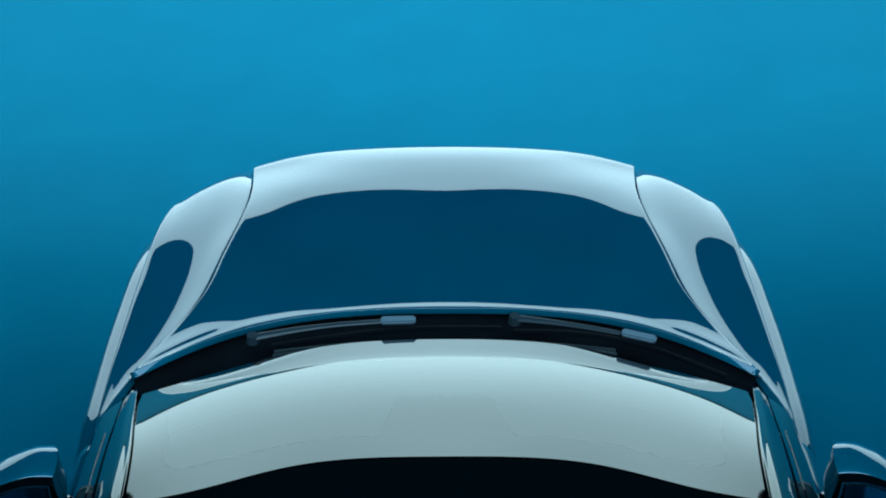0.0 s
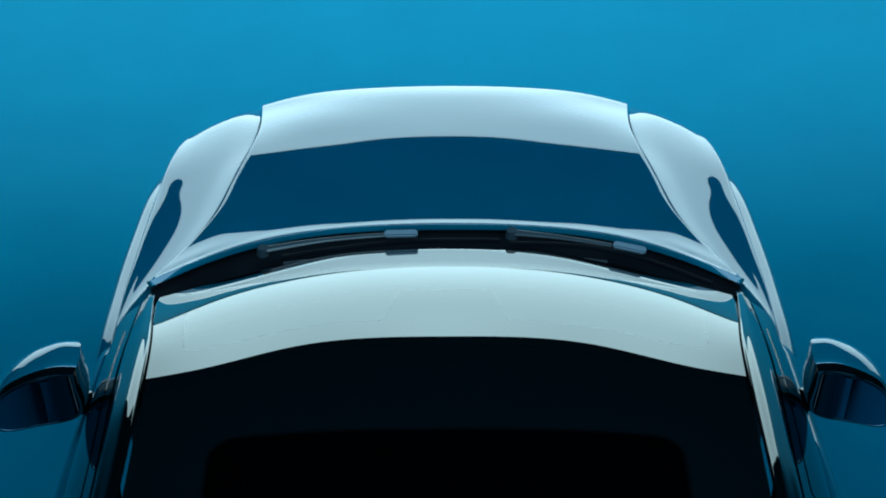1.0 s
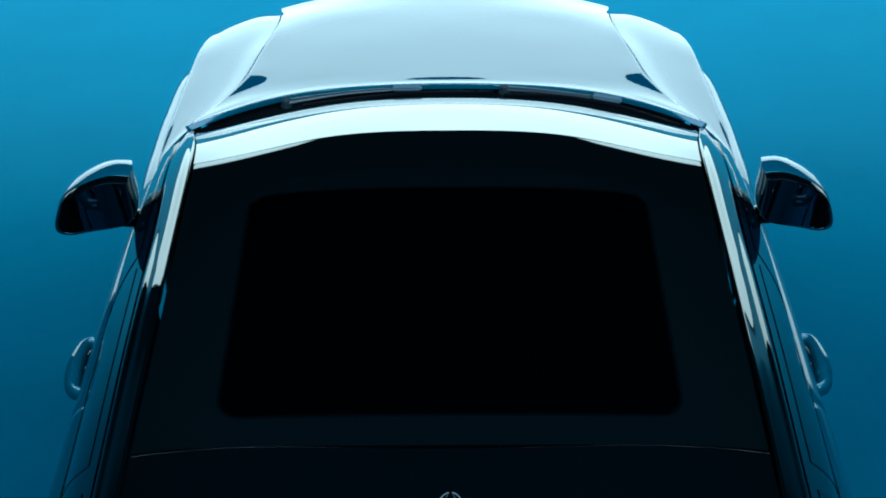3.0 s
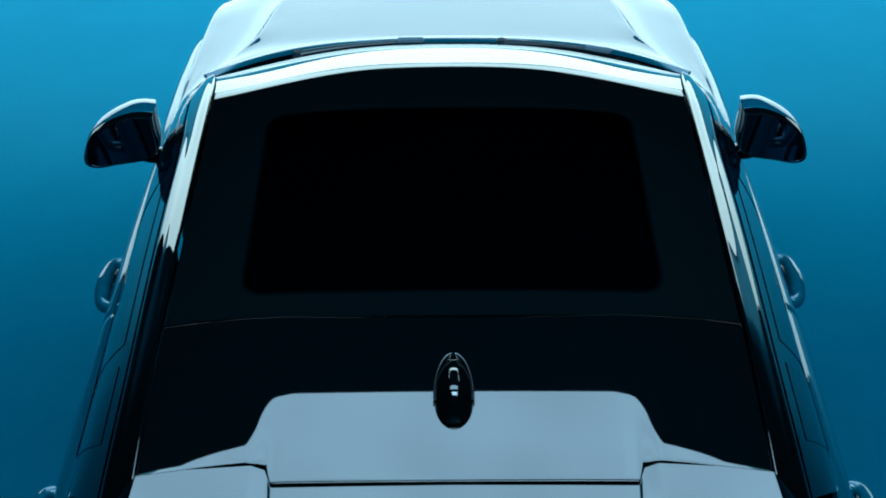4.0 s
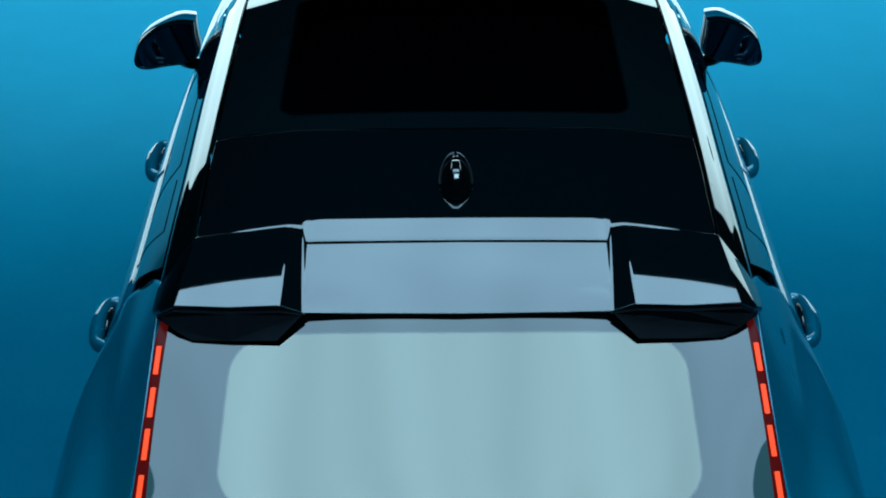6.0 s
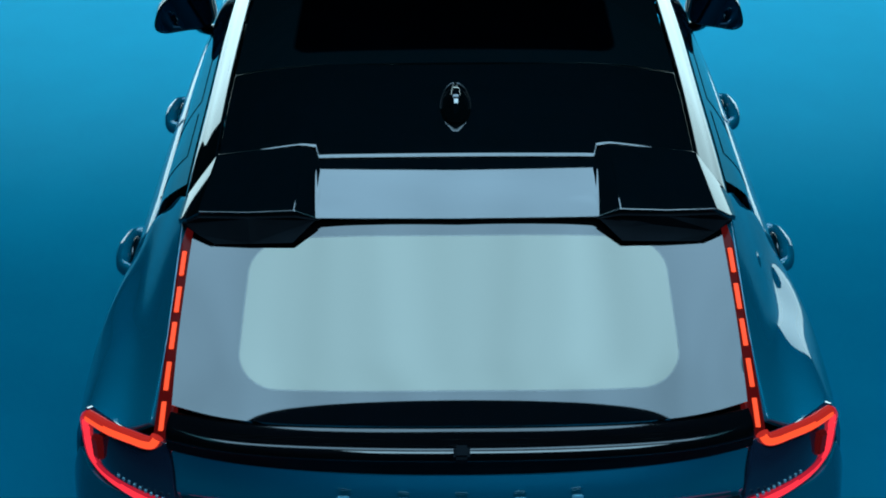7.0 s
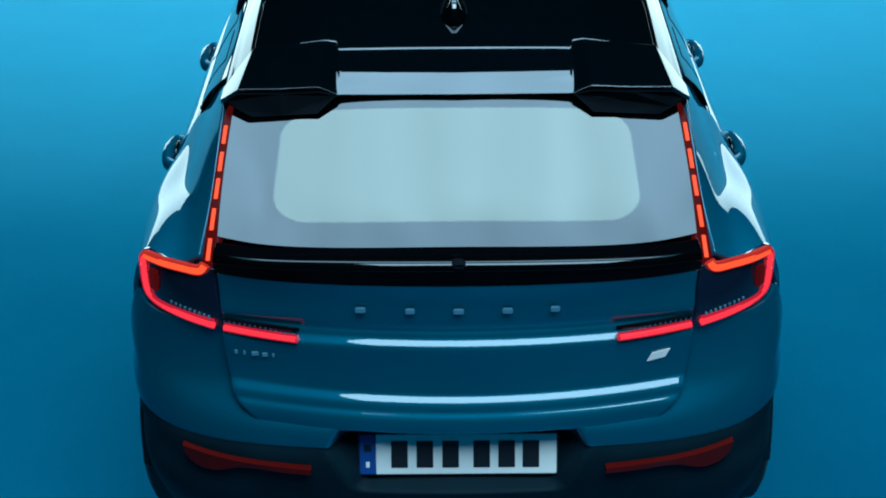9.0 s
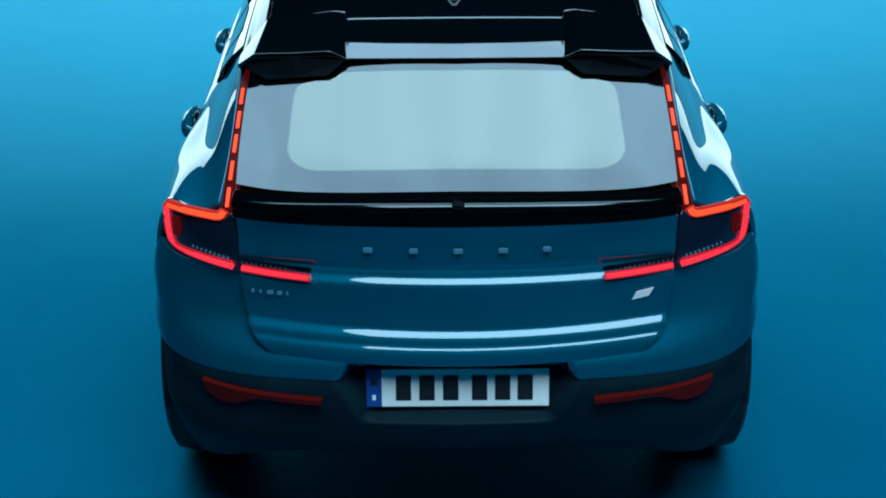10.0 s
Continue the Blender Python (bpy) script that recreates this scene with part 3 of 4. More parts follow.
def rear_bumper():
    rows = mirrored([
        [(0, 0.075, 0.955), (0.37, 0.098, 0.955), (0.60, 0.142, 0.948), (0.74, 0.208, 0.942), (0.830, 0.295, 0.934), (0.877, 0.390, 0.934)],
        [(0, 0.070, 0.87), (0.37, 0.093, 0.87), (0.60, 0.138, 0.87), (0.75, 0.200, 0.87), (0.850, 0.290, 0.87), (0.901, 0.410, 0.87)],
        [(0, 0.055, 0.79), (0.37, 0.078, 0.79), (0.60, 0.118, 0.79), (0.755, 0.180, 0.79), (0.860, 0.275, 0.79), (0.912, 0.415, 0.79)],
        [(0, 0.016, 0.735), (0.37, 0.038, 0.735), (0.60, 0.079, 0.735), (0.755, 0.150, 0.735), (0.860, 0.260, 0.732), (0.912, 0.415, 0.730)],
        [(0, 0.000, 0.705), (0.37, 0.018, 0.705), (0.60, 0.062, 0.702), (0.755, 0.135, 0.695), (0.865, 0.255, 0.690), (0.918, 0.415, 0.690)],
        [(0, -0.004, 0.668), (0.37, 0.014, 0.664), (0.60, 0.055, 0.660), (0.755, 0.128, 0.656), (0.865, 0.252, 0.655), (0.919, 0.415, 0.650)],
    ])

    def recess(p):
        """Sinks the hollow for the number plate, a hexagon with sloping sides."""
        x, z = np.abs(p[:, :, 0]), p[:, :, 2]
        half = np.where(z > 0.655, 0.340 - 0.44 * (z - 0.655), 0.340 - 0.50 * (0.655 - z))
        deep = np.clip((half - x) / 0.045, 0, 1) * np.clip((0.716 - z) / 0.010, 0, 1) * np.clip((z - 0.522) / 0.020, 0, 1)
        p[:, :, 1] += deep * (0.070 + 0.25 * (z - 0.61))
        return p

    sheet("rear_bumper", recess(loft(rows, 181, 71)), PAINT, car, "dark blue upper rear bumper")
    rows = mirrored([
        [(0, 0.002, 0.672), (0.37, 0.019, 0.668), (0.60, 0.060, 0.664), (0.755, 0.133, 0.659), (0.862, 0.256, 0.652), (0.916, 0.425, 0.648)],
        [(0, -0.008, 0.645), (0.37, 0.010, 0.642), (0.60, 0.048, 0.638), (0.75, 0.118, 0.635), (0.858, 0.245, 0.625), (0.915, 0.425, 0.62)],
        [(0, -0.010, 0.600), (0.37, 0.008, 0.598), (0.60, 0.045, 0.592), (0.745, 0.112, 0.585), (0.850, 0.235, 0.575), (0.908, 0.425, 0.57)],
        [(0, 0.000, 0.520), (0.37, 0.018, 0.520), (0.62, 0.053, 0.520), (0.765, 0.116, 0.515), (0.860, 0.236, 0.505), (0.904, 0.425, 0.50)],
        [(0, 0.022, 0.442), (0.37, 0.040, 0.440), (0.62, 0.074, 0.432), (0.755, 0.135, 0.418), (0.848, 0.250, 0.405), (0.894, 0.425, 0.40)],
        [(0, 0.078, 0.385), (0.36, 0.094, 0.378), (0.60, 0.138, 0.335), (0.725, 0.197, 0.292), (0.808, 0.290, 0.270), (0.858, 0.430, 0.27)],
    ])
    p = recess(loft(rows, 181, 91))
    sheet("bumper_cladding", p, PLASTIC, car, "black textured plastic lower rear bumper with number plate recess", centre=(0, 1.0, 0.55))


def quarter_panels():
    rows = [
        [(0.652, 0.800, 1.362), (0.658, 0.60, 1.262), (0.662, 0.42, 1.178), (0.676, 0.268, 1.098)],
        [(0.692, 0.905, 1.304), (0.702, 0.64, 1.205), (0.704, 0.45, 1.140), (0.722, 0.285, 1.0705)],
        [(0.752, 1.018, 1.204), (0.754, 0.72, 1.134), (0.748, 0.50, 1.107), (0.770, 0.306, 1.060)],
        [(0.806, 1.090, 1.128), (0.803, 0.79, 1.078), (0.800, 0.56, 1.080), (0.814, 0.332, 1.057)],
        [(0.842, 1.092, 1.063), (0.866, 0.79, 1.033), (0.864, 0.58, 1.029), (0.848, 0.357, 1.041)],
        [(0.868, 1.094, 1.017), (0.900, 0.80, 0.986), (0.906, 0.60, 0.948), (0.874, 0.390, 0.989)],
        [(0.893, 1.12, 0.88), (0.916, 0.80, 0.87), (0.917, 0.60, 0.87), (0.895, 0.420, 0.90)],
        [(0.905, 1.24, 0.60), (0.922, 1.13, 0.71), (0.930, 0.87, 0.79), (0.928, 0.62, 0.74), (0.918, 0.43, 0.70)],
    ]
    both("rear_quarter_panel", loft(rows, 50, 60), PAINT, car)


def doors():
    for name, y0, y1 in (("front_door", 2.785, 1.835), ("rear_door", 1.825, 1.10)):
        ys = np.linspace(y0, y1, 7)
        bx = [np.interp(-y, [-p[1] for p in BELT], [p[0] for p in BELT]) for y in ys]
        bz = [min(np.interp(-y, [-p[1] for p in BELT], [p[2] for p in BELT]), 1.10) - 0.008 for y in ys]
        rows = [
            [(x - 0.002, y, z + 0.004) for x, y, z in zip(bx, ys, bz)],
            [(x + 0.010, y, z - 0.003) for x, y, z in zip(bx, ys, bz)],
            [(x + 0.035, y, z - 0.028) for x, y, z in zip(bx, ys, bz)],
            [(0.887 + 0.008 * math.sin((y - 1.0) * 1.7), y, 0.955) for y in ys],
            [(0.900 + 0.004 * math.sin((y - 1.0) * 1.7), y, 0.84) for y in ys],
            [(0.888, y, 0.66) for y in ys],
            [(0.895, y + (0.12 if name == "rear_door" and y < 1.3 else 0), 0.48) for y in ys],
            [(0.885, y + (0.24 if name == "rear_door" and y < 1.3 else 0), 0.36) for y in ys],
        ]
        for s, ob in zip((1, -1), both(name, loft(rows, 40, 50), PAINT, car)):
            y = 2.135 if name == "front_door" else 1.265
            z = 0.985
            reach = 0.006 if name == "front_door" else 0.0
            bm = bmesh.new()
            grip = [(0.870, 0.016, 0), (0.900, 0.006, 0), (0.909, -0.022, 0), (0.913, -0.075, -0.002), (0.910, -0.125, -0.006), (0.901, -0.158, -0.008), (0.870, -0.172, -0.010)]
            add_tube(bm, [(s * (x + reach), y + dy, z + dz) for x, dy, dz in grip], [0.012, 0.015, 0.018, 0.021, 0.022, 0.018, 0.012], 12, 36, 1.4)
            part("door_handle", bm, PAINT, ob, "dark blue pull handle")
            # black ellipsoid set in the door skin for the shade of the recess
            bm = bmesh.new()
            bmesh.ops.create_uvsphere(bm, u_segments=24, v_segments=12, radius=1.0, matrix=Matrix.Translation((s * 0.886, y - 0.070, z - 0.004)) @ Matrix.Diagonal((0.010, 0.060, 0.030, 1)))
            part("handle_shade", bm, GLOSS, ob, "black ellipsoid standing in for the shade behind the handle")
    rows = [[(0.87, y, 0.36) for y in (3.1, 2.4, 1.35)], [(0.90, y, 0.33) for y in (3.1, 2.4, 1.35)], [(0.88, y, 0.22) for y in (3.1, 2.4, 1.35)], [(0.80, y, 0.18) for y in (3.1, 2.4, 1.35)]]
    both("sill", loft(rows, 12, 10), PLASTIC, car)


def side_windows():
    top = spline([(x + 0.004, y, z - 0.006) for x, y, z in DRIP_EDGE[:7] + [(0.657, 0.870, 1.368)]], 60)
    low = spline(BELT, 60)
    mid = (top + low) / 2 + np.array((0.014, 0, 0.01))
    p = loft([top, mid, low], 120, 16)
    both("window_surround", p - np.array((0.0009, 0, 0.0003)), GLOSS, car, "gloss black window surround", lip=0.0)
    n = normals(p)
    if n[8, 60, 0] < 0:
        n = -n
    for a, b in ((10, 54), (57, 95), (98, 112)):
        q = (p + n * 0.0006)[2:15, a:b]
        both("side_window", q, SIDE_GLASS, car, "dark tinted side window", solid=0.001)
    bm_line = [tuple(v) for v in (low + np.array((-0.006, 0, 0.0)))[::6]]
    for s in (1, -1):
        bm = bmesh.new()
        add_tube(bm, [(s * x, y, z) for x, y, z in bm_line], 0.010, 10, 60)
        part("belt_moulding", bm, GLOSS, car)


def tail_lamps():
    for s in (1, -1):
        lamp = new("tail_lamp")
        lamp.parent = car
        tagged(lamp, label="lit red tail lamp with a tall upright strip and a hooked lower loop")
        m = np.array((s, 1.0, 1.0))
        # upright strip
        a = [(0.623, 0.738, 1.326), (0.6235, 0.56, 1.262), (0.6245, 0.40, 1.192), (0.6240, 0.25, 1.120), (0.6230, 0.205, 1.098)]
        b = [(0.649, 0.745, 1.327), (0.6515, 0.56, 1.252), (0.6555, 0.40, 1.180), (0.6620, 0.27, 1.108), (0.6630, 0.235, 1.090)]
        sheet("strip_lens", loft([a, b], 60, 6) * m, RED_LENS, lamp, "dark red upright lens", centre=(0, 0.6, 0.9))
        c = (spline(a, 101) * 0.42 + spline(b, 101) * 0.58) + np.array((0, -0.002, 0.004))
        for k in range(5):
            i0 = 16 + round(17.6 * k)
            seg = c[i0:i0 + 13 if k < 4 else 101]
            bm = bmesh.new()
            add_tube(bm, [tuple(v * m) for v in seg[::3]], 0.0056, 8, 12, 0.5)
            part("light_segment", bm, GLOW_ORANGE, lamp, "glowing orange-red light segment")
        # smoked body of the hook
        rows = [
            [(0.626, 0.186, 1.098), (0.70, 0.232, 1.090), (0.77, 0.280, 1.083), (0.834, 0.340, 1.078)],
            [(0.622, 0.166, 1.060), (0.70, 0.212, 1.058), (0.78, 0.276, 1.054), (0.842, 0.345, 1.048)],
            [(0.618, 0.148, 1.010), (0.70, 0.192, 1.008), (0.79, 0.272, 1.006), (0.844, 0.348, 1.002)],
            [(0.612, 0.136, 0.950), (0.70, 0.180, 0.946), (0.79, 0.262, 0.940), (0.842, 0.348, 0.940)],
        ]
        sheet("lamp_lens", loft(rows, 40, 20) * m, SMOKED, lamp, "smoked lens", centre=(0, 0.6, 1.0))
        loop = [(0.650, 0.206, 1.102), (0.660, 0.203, 1.090), (0.675, 0.208, 1.086), (0.70, 0.224, 1.083), (0.77, 0.272, 1.076), (0.812, 0.312, 1.071), (0.826, 0.326, 1.069), (0.833, 0.333, 1.060),
                (0.836, 0.336, 1.030), (0.835, 0.334, 0.985), (0.830, 0.326, 0.965), (0.815, 0.306, 0.955), (0.785, 0.266, 0.956), (0.742, 0.220, 0.961), (0.70, 0.185, 0.963), (0.628, 0.141, 0.963)]
        # wider, weakly glowing tubes behind the bars imitate the soft glow around them
        bm = bmesh.new()
        add_tube(bm, [(s * x, y + 0.002, z) for x, y, z in loop[:7]], 0.0150, 10, 40)
        part("upper_glow_halo", bm, HALO_ORANGE, lamp, "dim red tube for the glow around the light bar")
        bm = bmesh.new()
        add_tube(bm, [(s * x, y + 0.002, z) for x, y, z in loop[6:]], 0.0140, 10, 64)
        part("lower_glow_halo", bm, HALO_RED, lamp, "dim red tube for the glow around the light bar")
        bm = bmesh.new()
        add_tube(bm, [(s * x, y - 0.007, z + 0.002) for x, y, z in loop[:7]], 0.0095, 10, 40)
        part("upper_light_bar", bm, GLOW_ORANGE, lamp, "glowing orange-red light bar")
        bm = bmesh.new()
        add_tube(bm, [(s * x, y - 0.007, z + 0.002) for x, y, z in loop[6:]], 0.0085, 10, 64)
        part("lower_light_bar", bm, GLOW_RED, lamp, "glowing red light bar")
        # red block at the outer end of the smoked lens, and a row of studs above the lower bar
        bm = bmesh.new()
        add_box(bm, (s * 0.801, 0.280, 1.020), (0.030, 0.020, 0.062), Matrix.Rotation(s * 0.72, 4, "Z"), 0.006)
        part("inner_red_block", bm, RED_LENS, lamp, "dim red inner block")
        for k in range(9):
            u = k / 8
            bm = bmesh.new()
            add_box(bm, (s * (0.640 + 0.11 * u), 0.146 + 0.072 * u + 0.010 * u * u - 0.004, 0.985 - 0.002 * u), (0.006, 0.006, 0.008), Matrix.Rotation(s * 0.5, 4, "Z"), 0.001)
            part("lens_stud", bm, EMBLEM, lamp, "tiny bright stud")
        # the part of the loop that sits in the tailgate
        # again a wider dim tube first, for the glow around the bar
        bm = bmesh.new()
        add_tube(bm, [(s * 0.600, 0.131, 0.961), (s * 0.50, 0.101, 0.957), (s * 0.408, 0.079, 0.955)], 0.0115, 10, 20)
        part("inner_glow_halo", bm, HALO_RED, lamp, "dim red tube for the glow around the light bar")
        bm = bmesh.new()
        add_tube(bm, [(s * 0.600, 0.124, 0.964), (s * 0.50, 0.094, 0.960), (s * 0.412, 0.072, 0.958)], 0.0070, 10, 20)
        part("inner_light_bar", bm, GLOW_RED, lamp, "glowing red light bar")
        bm = bmesh.new()
        add_tube(bm, [(s * 0.602, 0.140, 0.980), (s * 0.50, 0.114, 0.976), (s * 0.405, 0.098, 0.972)], [0.007, 0.006, 0.004], 8, 20)
        part("bar_trim", bm, COWL, lamp, "dark ribbed trim above the bar")
        bm = bmesh.new()
        for k in range(15):
            u = k / 14
            x = 0.598 - 0.19 * u
            add_box(bm, (s * x, 0.124 - 0.060 * u + 0.004 * math.sin(math.pi * u) - 0.003, 0.984 - 0.006 * u), (0.004, 0.005, 0.006), bevel=0.001)
        part("trim_studs", bm, CHROME, lamp, "row of tiny bright studs")


def badges():
    # five small raised shapes in a row, model bars and a bright badge
    for x, w in ((-0.245, 0.040), (-0.120, 0.036), (0.002, 0.040), (0.125, 0.040), (0.245, 0.036)):
        bm = bmesh.new()
        y = 0.064 + 0.022 * (x / 0.35) ** 2
        add_box(bm, (x, y - 0.003, 1.043), (w * 0.66, 0.006, 0.017), bevel=0.0025)
        part("tailgate_emblem", bm, EMBLEM, car, "small dark metal emblem shape")
    for x, w in ((-0.572, 0.008), (-0.550, 0.006), (-0.522, 0.018), (-0.496, 0.014), (-0.474, 0.006)):
        bm = bmesh.new()
        y = 0.070 + 0.052 * (abs(x) / 0.52) ** 2 - 0.022
        add_box(bm, (x, y - 0.002, 0.900), (w, 0.006, 0.012), bevel=0.0015)
        part("model_bar", bm, EMBLEM, car, "small bright metal bar")
    bm = bmesh.new()
    h = [(0.488, 0.095, 0.872), (0.536, 0.105, 0.880), (0.548, 0.107, 0.904), (0.500, 0.097, 0.896)]
    add_hull(bm, [h, [(x, y - 0.003, z) for x, y, z in h]])
    part("side_badge", bm, WHITE_PLATE, car, "bright slanted badge")


def number_plate():
    plate = new("number_plate")
    plate.parent = car
    tagged(plate, label="white number plate with a blue end band")
    tilt = math.atan2(0.031, 0.106)
    turn = Matrix.Translation((0, 0.056, 0.611)) @ Matrix.Rotation(-tilt, 4, "X")

    def slab(name, x, z, w, h, d0, d1, mat, label=""):
        bm = bmesh.new()
        add_box(bm, (x, -(d0 + d1) / 2, z), (w, d1 - d0, h), bevel=min(0.002, (d1 - d0) / 2.5))
        bm.transform(turn)
        return part(name, bm, mat, plate, label)

    slab("plate_frame", 0, 0, 0.530, 0.121, -0.008, 0.0, PLATE_BLACK, "black plate frame")
    slab("plate_face", 0.0215, 0, 0.477, 0.111, 0.0, 0.004, WHITE_PLATE, "white plate face")
    slab("plate_band", -0.239, 0, 0.042, 0.111, 0.0, 0.004, PLATE_BLUE, "blue band")
    slab("plate_mark", -0.239, 0.018, 0.020, 0.020, 0.0035, 0.0048, PLATE_BLACK, "small dark mark")
    slab("plate_mark", -0.239, -0.028, 0.010, 0.016, 0.0035, 0.0048, WHITE_PLATE, "small pale mark")
    for x in (-0.155, -0.088, -0.020, 0.062, 0.128, 0.192):
        slab("plate_bar", x, 0, 0.044, 0.074, 0.0035, 0.0055, PLATE_BLACK, "plain black bar")


def reflectors():
    for s in (1, -1):
        bm = bmesh.new()
        up = [(0.384, 0.000, 0.611), (0.46, 0.010, 0.614), (0.56, 0.028, 0.618), (0.64, 0.052, 0.622), (0.731, 0.094, 0.627)]
        dn = [(0.384, 0.000, 0.596), (0.46, 0.010, 0.598), (0.53, 0.024, 0.600), (0.585, 0.036, 0.596), (0.633, 0.050, 0.578), (0.68, 0.070, 0.574), (0.708, 0.084, 0.583), (0.726, 0.092, 0.604)]
        u, d = spline(up, 24), spline(dn, 24)
        loops = [[(s * x, y - 0.014, z) for x, y, z in np.concatenate([u, d[::-1]])], [(s * x, y + 0.03, z) for x, y, z in np.concatenate([u, d[::-1]])]]
        add_hull(bm, loops, close=False)
        vs = [v for v in bm.verts][:48]
        for k in range(23):
            bm.faces.new((vs[k], vs[k + 1], vs[46 - k], vs[47 - k]))
        bmesh.ops.recalc_face_normals(bm, faces=bm.faces)
        part("rear_reflector", bm, REFLECTOR, car, "long red reflector in the bumper")


def door_mirrors():
    outline = [(0.826, 1.254), (0.87, 1.262), (0.92, 1.252), (0.965, 1.232), (1.000, 1.200), (1.015, 1.165), (1.022, 1.136), (1.020, 1.118), (1.002, 1.104), (0.955, 1.103), (0.90, 1.108), (0.85, 1.114), (0.831, 1.124), (0.824, 1.19)]
    for s in (1, -1):
        mirror = new("door_mirror")
        mirror.parent = car
        tagged(mirror, label="dark blue door mirror with a black foot")
        ring = spline(outline + [outline[0]], 49)[:-1]
        ring[:, 0] = 0.825 + (ring[:, 0] - 0.825) * (1.045 if s < 0 else 0.96)
        c = ring.mean(axis=0)
        loops = []
        for y, k in ((2.496, 0.96), (2.494, 0.985), (2.497, 1.0), (2.51, 1.01), (2.54, 0.99), (2.58, 0.90), (2.605, 0.74), (2.618, 0.5), (2.622, 0.2)):
            loops.append([(s * (c[0] + (x - c[0]) * k), y + 0.30 * (1.0 - x) * 0.55 - 0.02, c[1] + (z - c[1]) * k) for x, z in ring])
        bm = bmesh.new()
        add_hull(bm, loops, close=True)
        part("mirror_cap", bm, PAINT, mirror, "dark blue mirror cap", sharp=60)
        rim = [[(s * (c[0] + (x - c[0]) * k), y + 0.165 * (1.0 - x) - 0.02, c[1] + (z - c[1]) * k) for x, z in ring] for y, k in ((2.505, 0.97), (2.476, 0.985), (2.469, 0.965), (2.470, 0.90))]
        bm = bmesh.new()
        add_hull(bm, rim, close=True)
        part("mirror_bezel", bm, GLOSS, mirror, "black mirror surround", sharp=60)
        back = [[(s * (c[0] + (x - c[0]) * k), y + 0.165 * (1.0 - x) - 0.02, c[1] + (z - c[1]) * k) for x, z in ring] for y, k in ((2.468, 0.90), (2.4675, 0.88), (2.473, 0.86))]
        bm = bmesh.new()
        add_hull(bm, back, close=True)
        part("mirror_glass", bm, MIRROR, mirror, "mirror glass")
        bm = bmesh.new()
        add_tube(bm, [(s * 0.835, 2.60, 1.055), (s * 0.862, 2.575, 1.066), (s * 0.89, 2.555, 1.085), (s * 0.905, 2.55, 1.11)], [0.036, 0.030, 0.028, 0.030], 14, 16, 0.6)
        part("mirror_foot", bm, GLOSS, mirror, "gloss black mirror foot")


def antenna():
    loops, left, right = [], [], []
    flank = ((1.0, 0.0), (0.97, 0.10), (0.88, 0.24), (0.62, 0.52), (0.36, 0.86), (0.24, 0.98), (0.19, 1.0), (0.0, 1.0))
    for k in np.linspace(0, 1, 24):
        y = 1.098 - 0.168 * k
        base = np.interp(y, [0.86, 1.0, 1.2], [1.486, 1.511, 1.5335]) - 0.003
        w = 0.036 * math.sqrt(max(0.03, 1 - ((k - 0.66) / 0.67) ** 2)) if k < 0.66 else 0.036 * math.sqrt(max(0.02, 1 - ((k - 0.66) / 0.36) ** 2))
        h = 0.054 * math.sin(math.pi * 0.5 * min(1, k / 0.8)) ** 1.2 if k < 0.8 else 0.054 * (1 - ((k - 0.8) / 0.21) ** 2)
        h = max(h, 0.008)
        loops.append([(w * a, y, base + h * b) for a, b in flank] + [(-w * a, y, base + h * b) for a, b in reversed(flank[:-1])])
        if k < 0.72:
            right.append((w + 0.001, y, base + 0.004))
            left.append((-w - 0.001, y, base + 0.004))
    bm = bmesh.new()
    add_hull(bm, loops)
    fin = part("antenna_fin", bm, GLOSS, car, "gloss black antenna fin on the roof", sharp=50)
    bm = bmesh.new()
    add_tube(bm, left[::-1] + right, 0.0015, 8, 80)
    part("antenna_rim", bm, ALLOY, fin, "thin bright base rim")


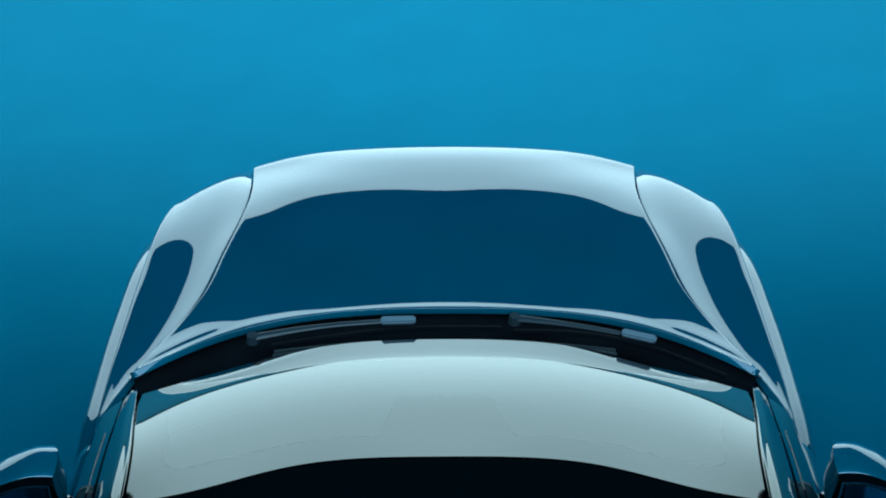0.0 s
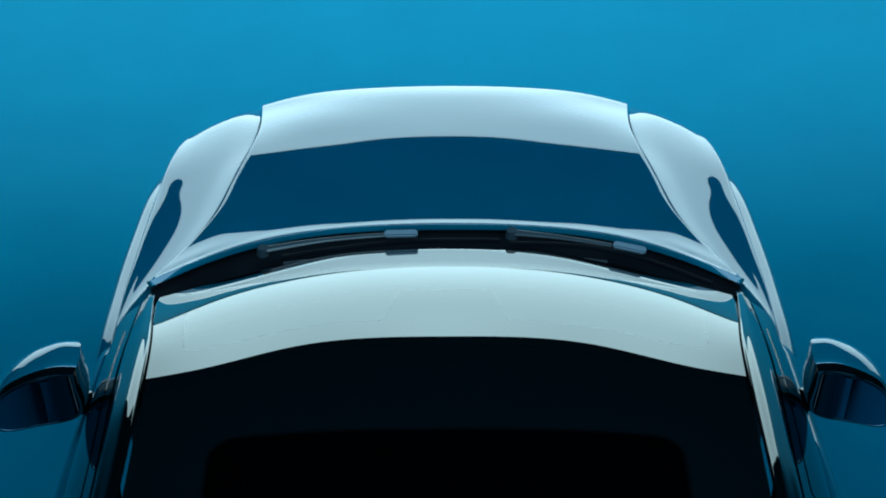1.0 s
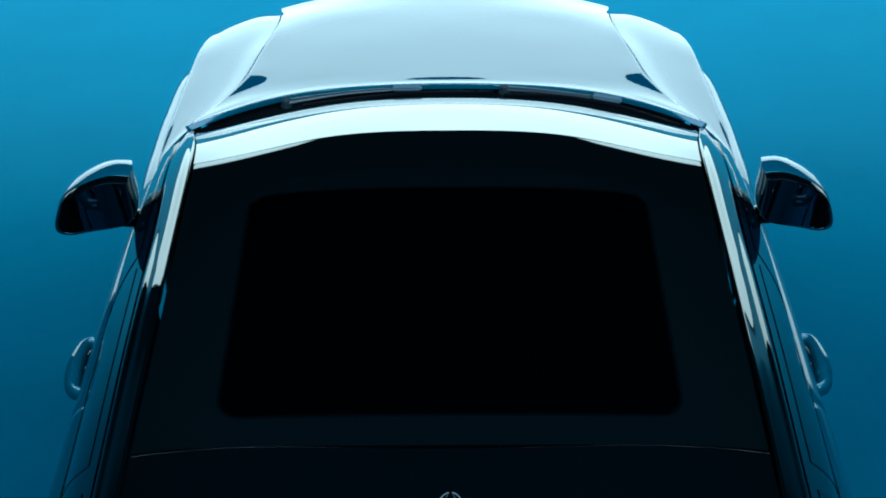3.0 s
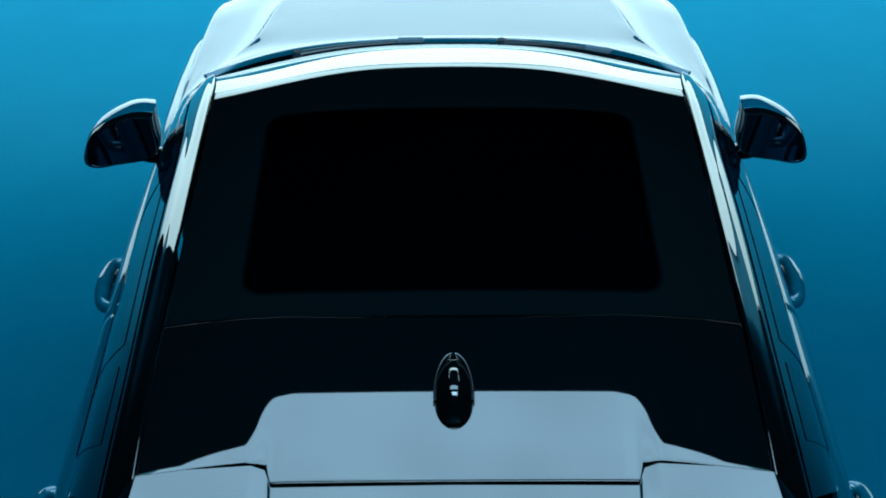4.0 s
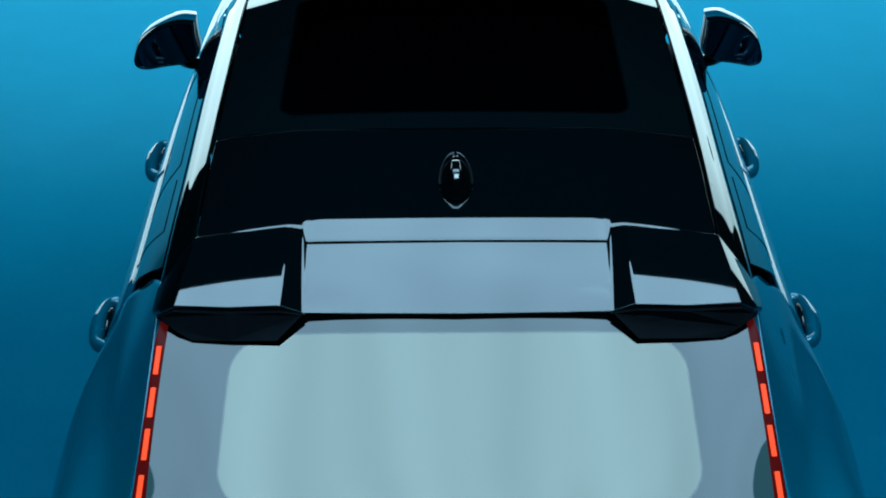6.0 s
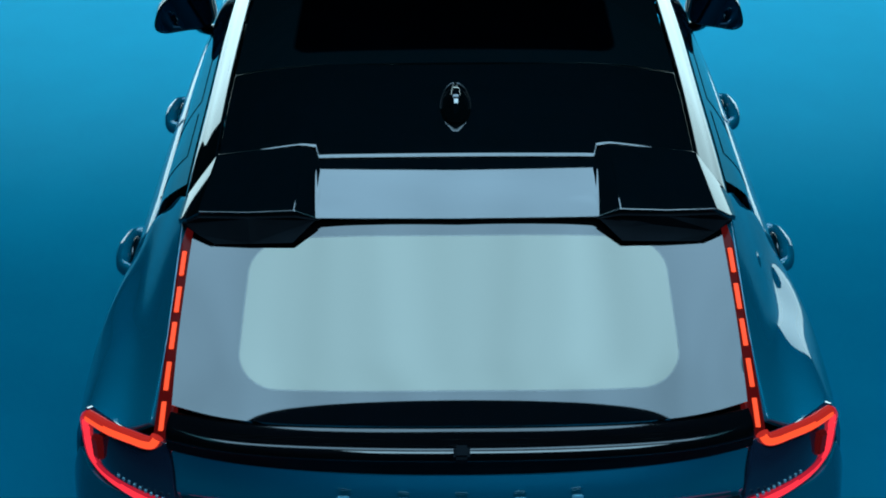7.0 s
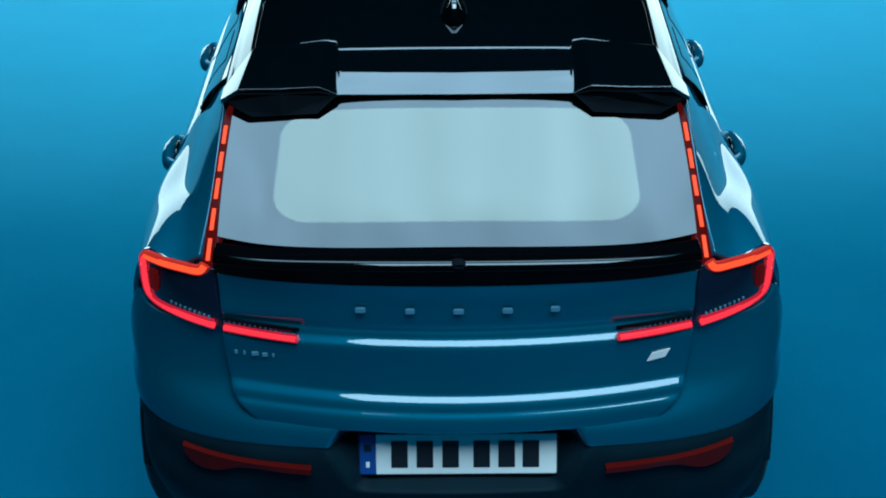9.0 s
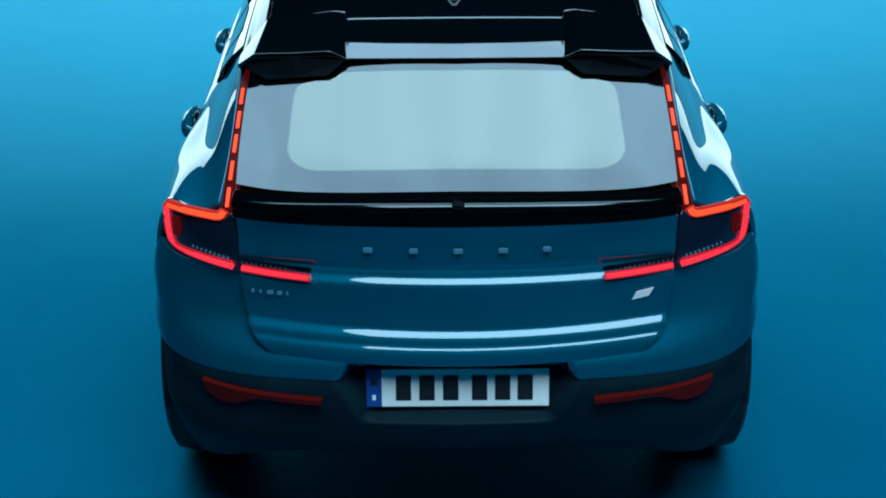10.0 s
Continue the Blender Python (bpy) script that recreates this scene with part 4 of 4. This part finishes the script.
def cowl_and_wipers():
    rows = mirrored([
        [(0, 3.216, 1.1040), (0.30, 3.196, 1.1040), (0.50, 3.137, 1.1030), (0.62, 3.074, 1.1000), (0.756, 2.976, 1.0900)],
        [(0, 3.170, 1.0640), (0.30, 3.150, 1.0640), (0.50, 3.090, 1.0640), (0.62, 3.030, 1.0660), (0.750, 2.945, 1.0740)],
        [(0, 3.060, 1.085), (0.30, 3.040, 1.085), (0.50, 2.975, 1.085), (0.62, 2.920, 1.090), (0.735, 2.865, 1.100)],
        [(0, 3.010, 1.150), (0.30, 2.990, 1.146), (0.52, 2.912, 1.145), (0.62, 2.872, 1.142), (0.722, 2.835, 1.140)],
        [(0, 2.987, 1.197), (0.30, 2.967, 1.191), (0.52, 2.890, 1.188), (0.62, 2.851, 1.184), (0.712, 2.822, 1.180)],
    ])
    sheet("cowl_tray", loft(rows, 61, 25), COWL, car, "black plastic scuttle tray", lip=0.0)
    # grille slats along the tray
    for y0, z0 in ((3.090, 1.112), (3.062, 1.124), (3.035, 1.136)):
        for x0, x1 in ((-0.42, -0.20), (-0.15, 0.13), (0.20, 0.42)):
            xs = np.linspace(x0, x1, 5)
            bm = bmesh.new()
            add_tube(bm, [(x, y0 - 0.22 * x * x, z0) for x in xs], 0.005, 8, 12, 0.7)
            part("cowl_slat", bm, WIPER, car, "dark grille slat of the scuttle")
    for pts, blade, joint, turn in (
            ([(-0.475, 3.078, 1.136), (-0.33, 3.098, 1.150), (-0.12, 3.110, 1.162)], [(-0.42, 3.030, 1.150), (-0.10, 3.072, 1.166), (0.14, 3.072, 1.168)], (-0.115, 3.106, 1.166), 0.03),
            ([(0.175, 3.140, 1.142), (0.29, 3.110, 1.150), (0.43, 3.068, 1.154)], [(0.17, 3.062, 1.166), (0.40, 3.045, 1.160), (0.67, 2.925, 1.140)], (0.475, 3.052, 1.158), -0.34)):
        wiper = new("wiper")
        wiper.parent = car
        tagged(wiper, label="black windscreen wiper at rest")
        bm = bmesh.new()
        add_tube(bm, pts, [0.012, 0.008, 0.007], 8, 16, 0.6)
        part("wiper_arm", bm, WIPER, wiper, "black wiper arm")
        bm = bmesh.new()
        add_tube(bm, blade, 0.007, 8, 24, 0.8)
        part("wiper_blade", bm, COWL, wiper, "black rubber wiper blade")
        bm = bmesh.new()
        add_box(bm, joint, (0.086, 0.022, 0.014), Matrix.Rotation(turn, 4, "Z") @ Matrix.Rotation(0.25, 4, "X"), 0.004)
        part("wiper_joint", bm, WIPER_CAP, wiper, "grey wiper joint cover")
        bm = bmesh.new()
        bmesh.ops.create_cone(bm, segments=20, radius1=0.017, radius2=0.013, depth=0.022, cap_ends=True, matrix=Matrix.Translation(Vector(pts[0]) + Vector((0, 0, -0.002))))
        part("pivot_cap", bm, WIPER, wiper, "black pivot cap")


def wheels():
    up = GROUND + 0.360
    for x, y in ((0.825, 0.81), (-0.825, 0.81), (0.825, 3.512), (-0.825, 3.512)):
        wheel = new("wheel")
        wheel.parent = car
        tagged(wheel, label="black tyre on a dark alloy rim")
        s = 1 if x > 0 else -1
        bm = bmesh.new()
        prof = [(-0.105, 0.245), (-0.118, 0.29), (-0.116, 0.325), (-0.100, 0.350), (-0.06, 0.358), (0.0, 0.360), (0.06, 0.358), (0.100, 0.350), (0.116, 0.325), (0.118, 0.29), (0.105, 0.245)]
        rings = [[bm.verts.new((x + w, y + r * math.cos(a), up + r * math.sin(a))) for w, r in prof] for a in (2 * math.pi * k / 64 for k in range(64))]
        for k in range(64):
            a, b = rings[k], rings[(k + 1) % 64]
            for i in range(len(prof) - 1):
                bm.faces.new((a[i], a[i + 1], b[i + 1], b[i]))
        bmesh.ops.recalc_face_normals(bm, faces=bm.faces)
        part("tyre", bm, RUBBER, wheel)
        bm = bmesh.new()
        bmesh.ops.create_cone(bm, segments=48, radius1=0.246, radius2=0.246, depth=0.20, cap_ends=False, matrix=Matrix.Translation((x, y, up)) @ Matrix.Rotation(math.pi / 2, 4, "Y"))
        bmesh.ops.create_cone(bm, segments=24, radius1=0.06, radius2=0.05, depth=0.05, cap_ends=True, matrix=Matrix.Translation((x + s * 0.07, y, up)) @ Matrix.Rotation(s * math.pi / 2, 4, "Y"))
        for k in range(5):
            a = 2 * math.pi * k / 5
            add_box(bm, (x + s * 0.075, y + 0.145 * math.cos(a), up + 0.145 * math.sin(a)), (0.03, 0.22, 0.055), Matrix.Rotation(a, 4, "X"), 0.006)
        part("rim", bm, ALLOY, wheel)


def arch_mouldings():
    for s in (1, -1):
        for y0 in (0.81, 3.512):
            bm = bmesh.new()
            add_tube(bm, [(s * 0.902, y0 + 0.405 * math.cos(a), 0.335 + 0.405 * math.sin(a)) for a in (radians(d) for d in range(0, 181, 18))], 0.020, 8, 40)
            part("wheel_arch_moulding", bm, PLASTIC, car, "black wheel arch moulding")


def inside():
    bm = bmesh.new()
    add_box(bm, (0, 2.15, 0.42), (1.56, 3.5, 0.40), bevel=0.03)
    add_box(bm, (0, 0.42, 0.62), (1.15, 0.5, 0.60), bevel=0.05)
    add_box(bm, (0, 3.55, 0.72), (1.10, 0.95, 0.40), bevel=0.05)
    part("underbody", bm, PLASTIC, car, "black underbody")
    bm = bmesh.new()
    add_box(bm, (0, 2.78, 0.98), (1.45, 0.42, 0.20), Matrix.Rotation(0.1, 4, "X"), 0.06)
    part("dashboard", bm, CLOTH, car, "dark dashboard")
    for x, y in ((-0.38, 1.85), (0.38, 1.85), (-0.38, 1.05), (0.38, 1.05)):
        seat = new("seat")
        seat.parent = car
        bm = bmesh.new()
        add_box(bm, (x, y + 0.22, 0.70), (0.50, 0.50, 0.16), bevel=0.05)
        part("cushion", bm, CLOTH, seat)
        bm = bmesh.new()
        add_box(bm, (x, y - 0.10, 0.96), (0.50, 0.14, 0.52), Matrix.Rotation(0.3, 4, "X"), 0.05)
        part("backrest", bm, CLOTH, seat)
        bm = bmesh.new()
        add_box(bm, (x, y - 0.20, 1.27), (0.26, 0.08, 0.15), Matrix.Rotation(0.3, 4, "X"), 0.03)
        part("headrest", bm, CLOTH, seat)
    bm = bmesh.new()
    h0 = [(-0.10, 2.56, 1.372), (0.10, 2.56, 1.372), (0.165, 2.42, 1.436), (-0.165, 2.42, 1.436)]
    add_hull(bm, [[(x, y, z) for x, y, z in h0], [(x * 0.9, y - 0.02, z - 0.05) for x, y, z in h0]])
    part("sensor_housing", bm, PLASTIC, car, "black sensor housing behind the windscreen")


bonnet()
front_fenders()
nose()
roof()
spoiler()
rear_window()
tailgate()
rear_bumper()
quarter_panels()
doors()
side_windows()
tail_lamps()
badges()
number_plate()
reflectors()
door_mirrors()
antenna()
cowl_and_wipers()
wheels()
arch_mouldings()
inside()
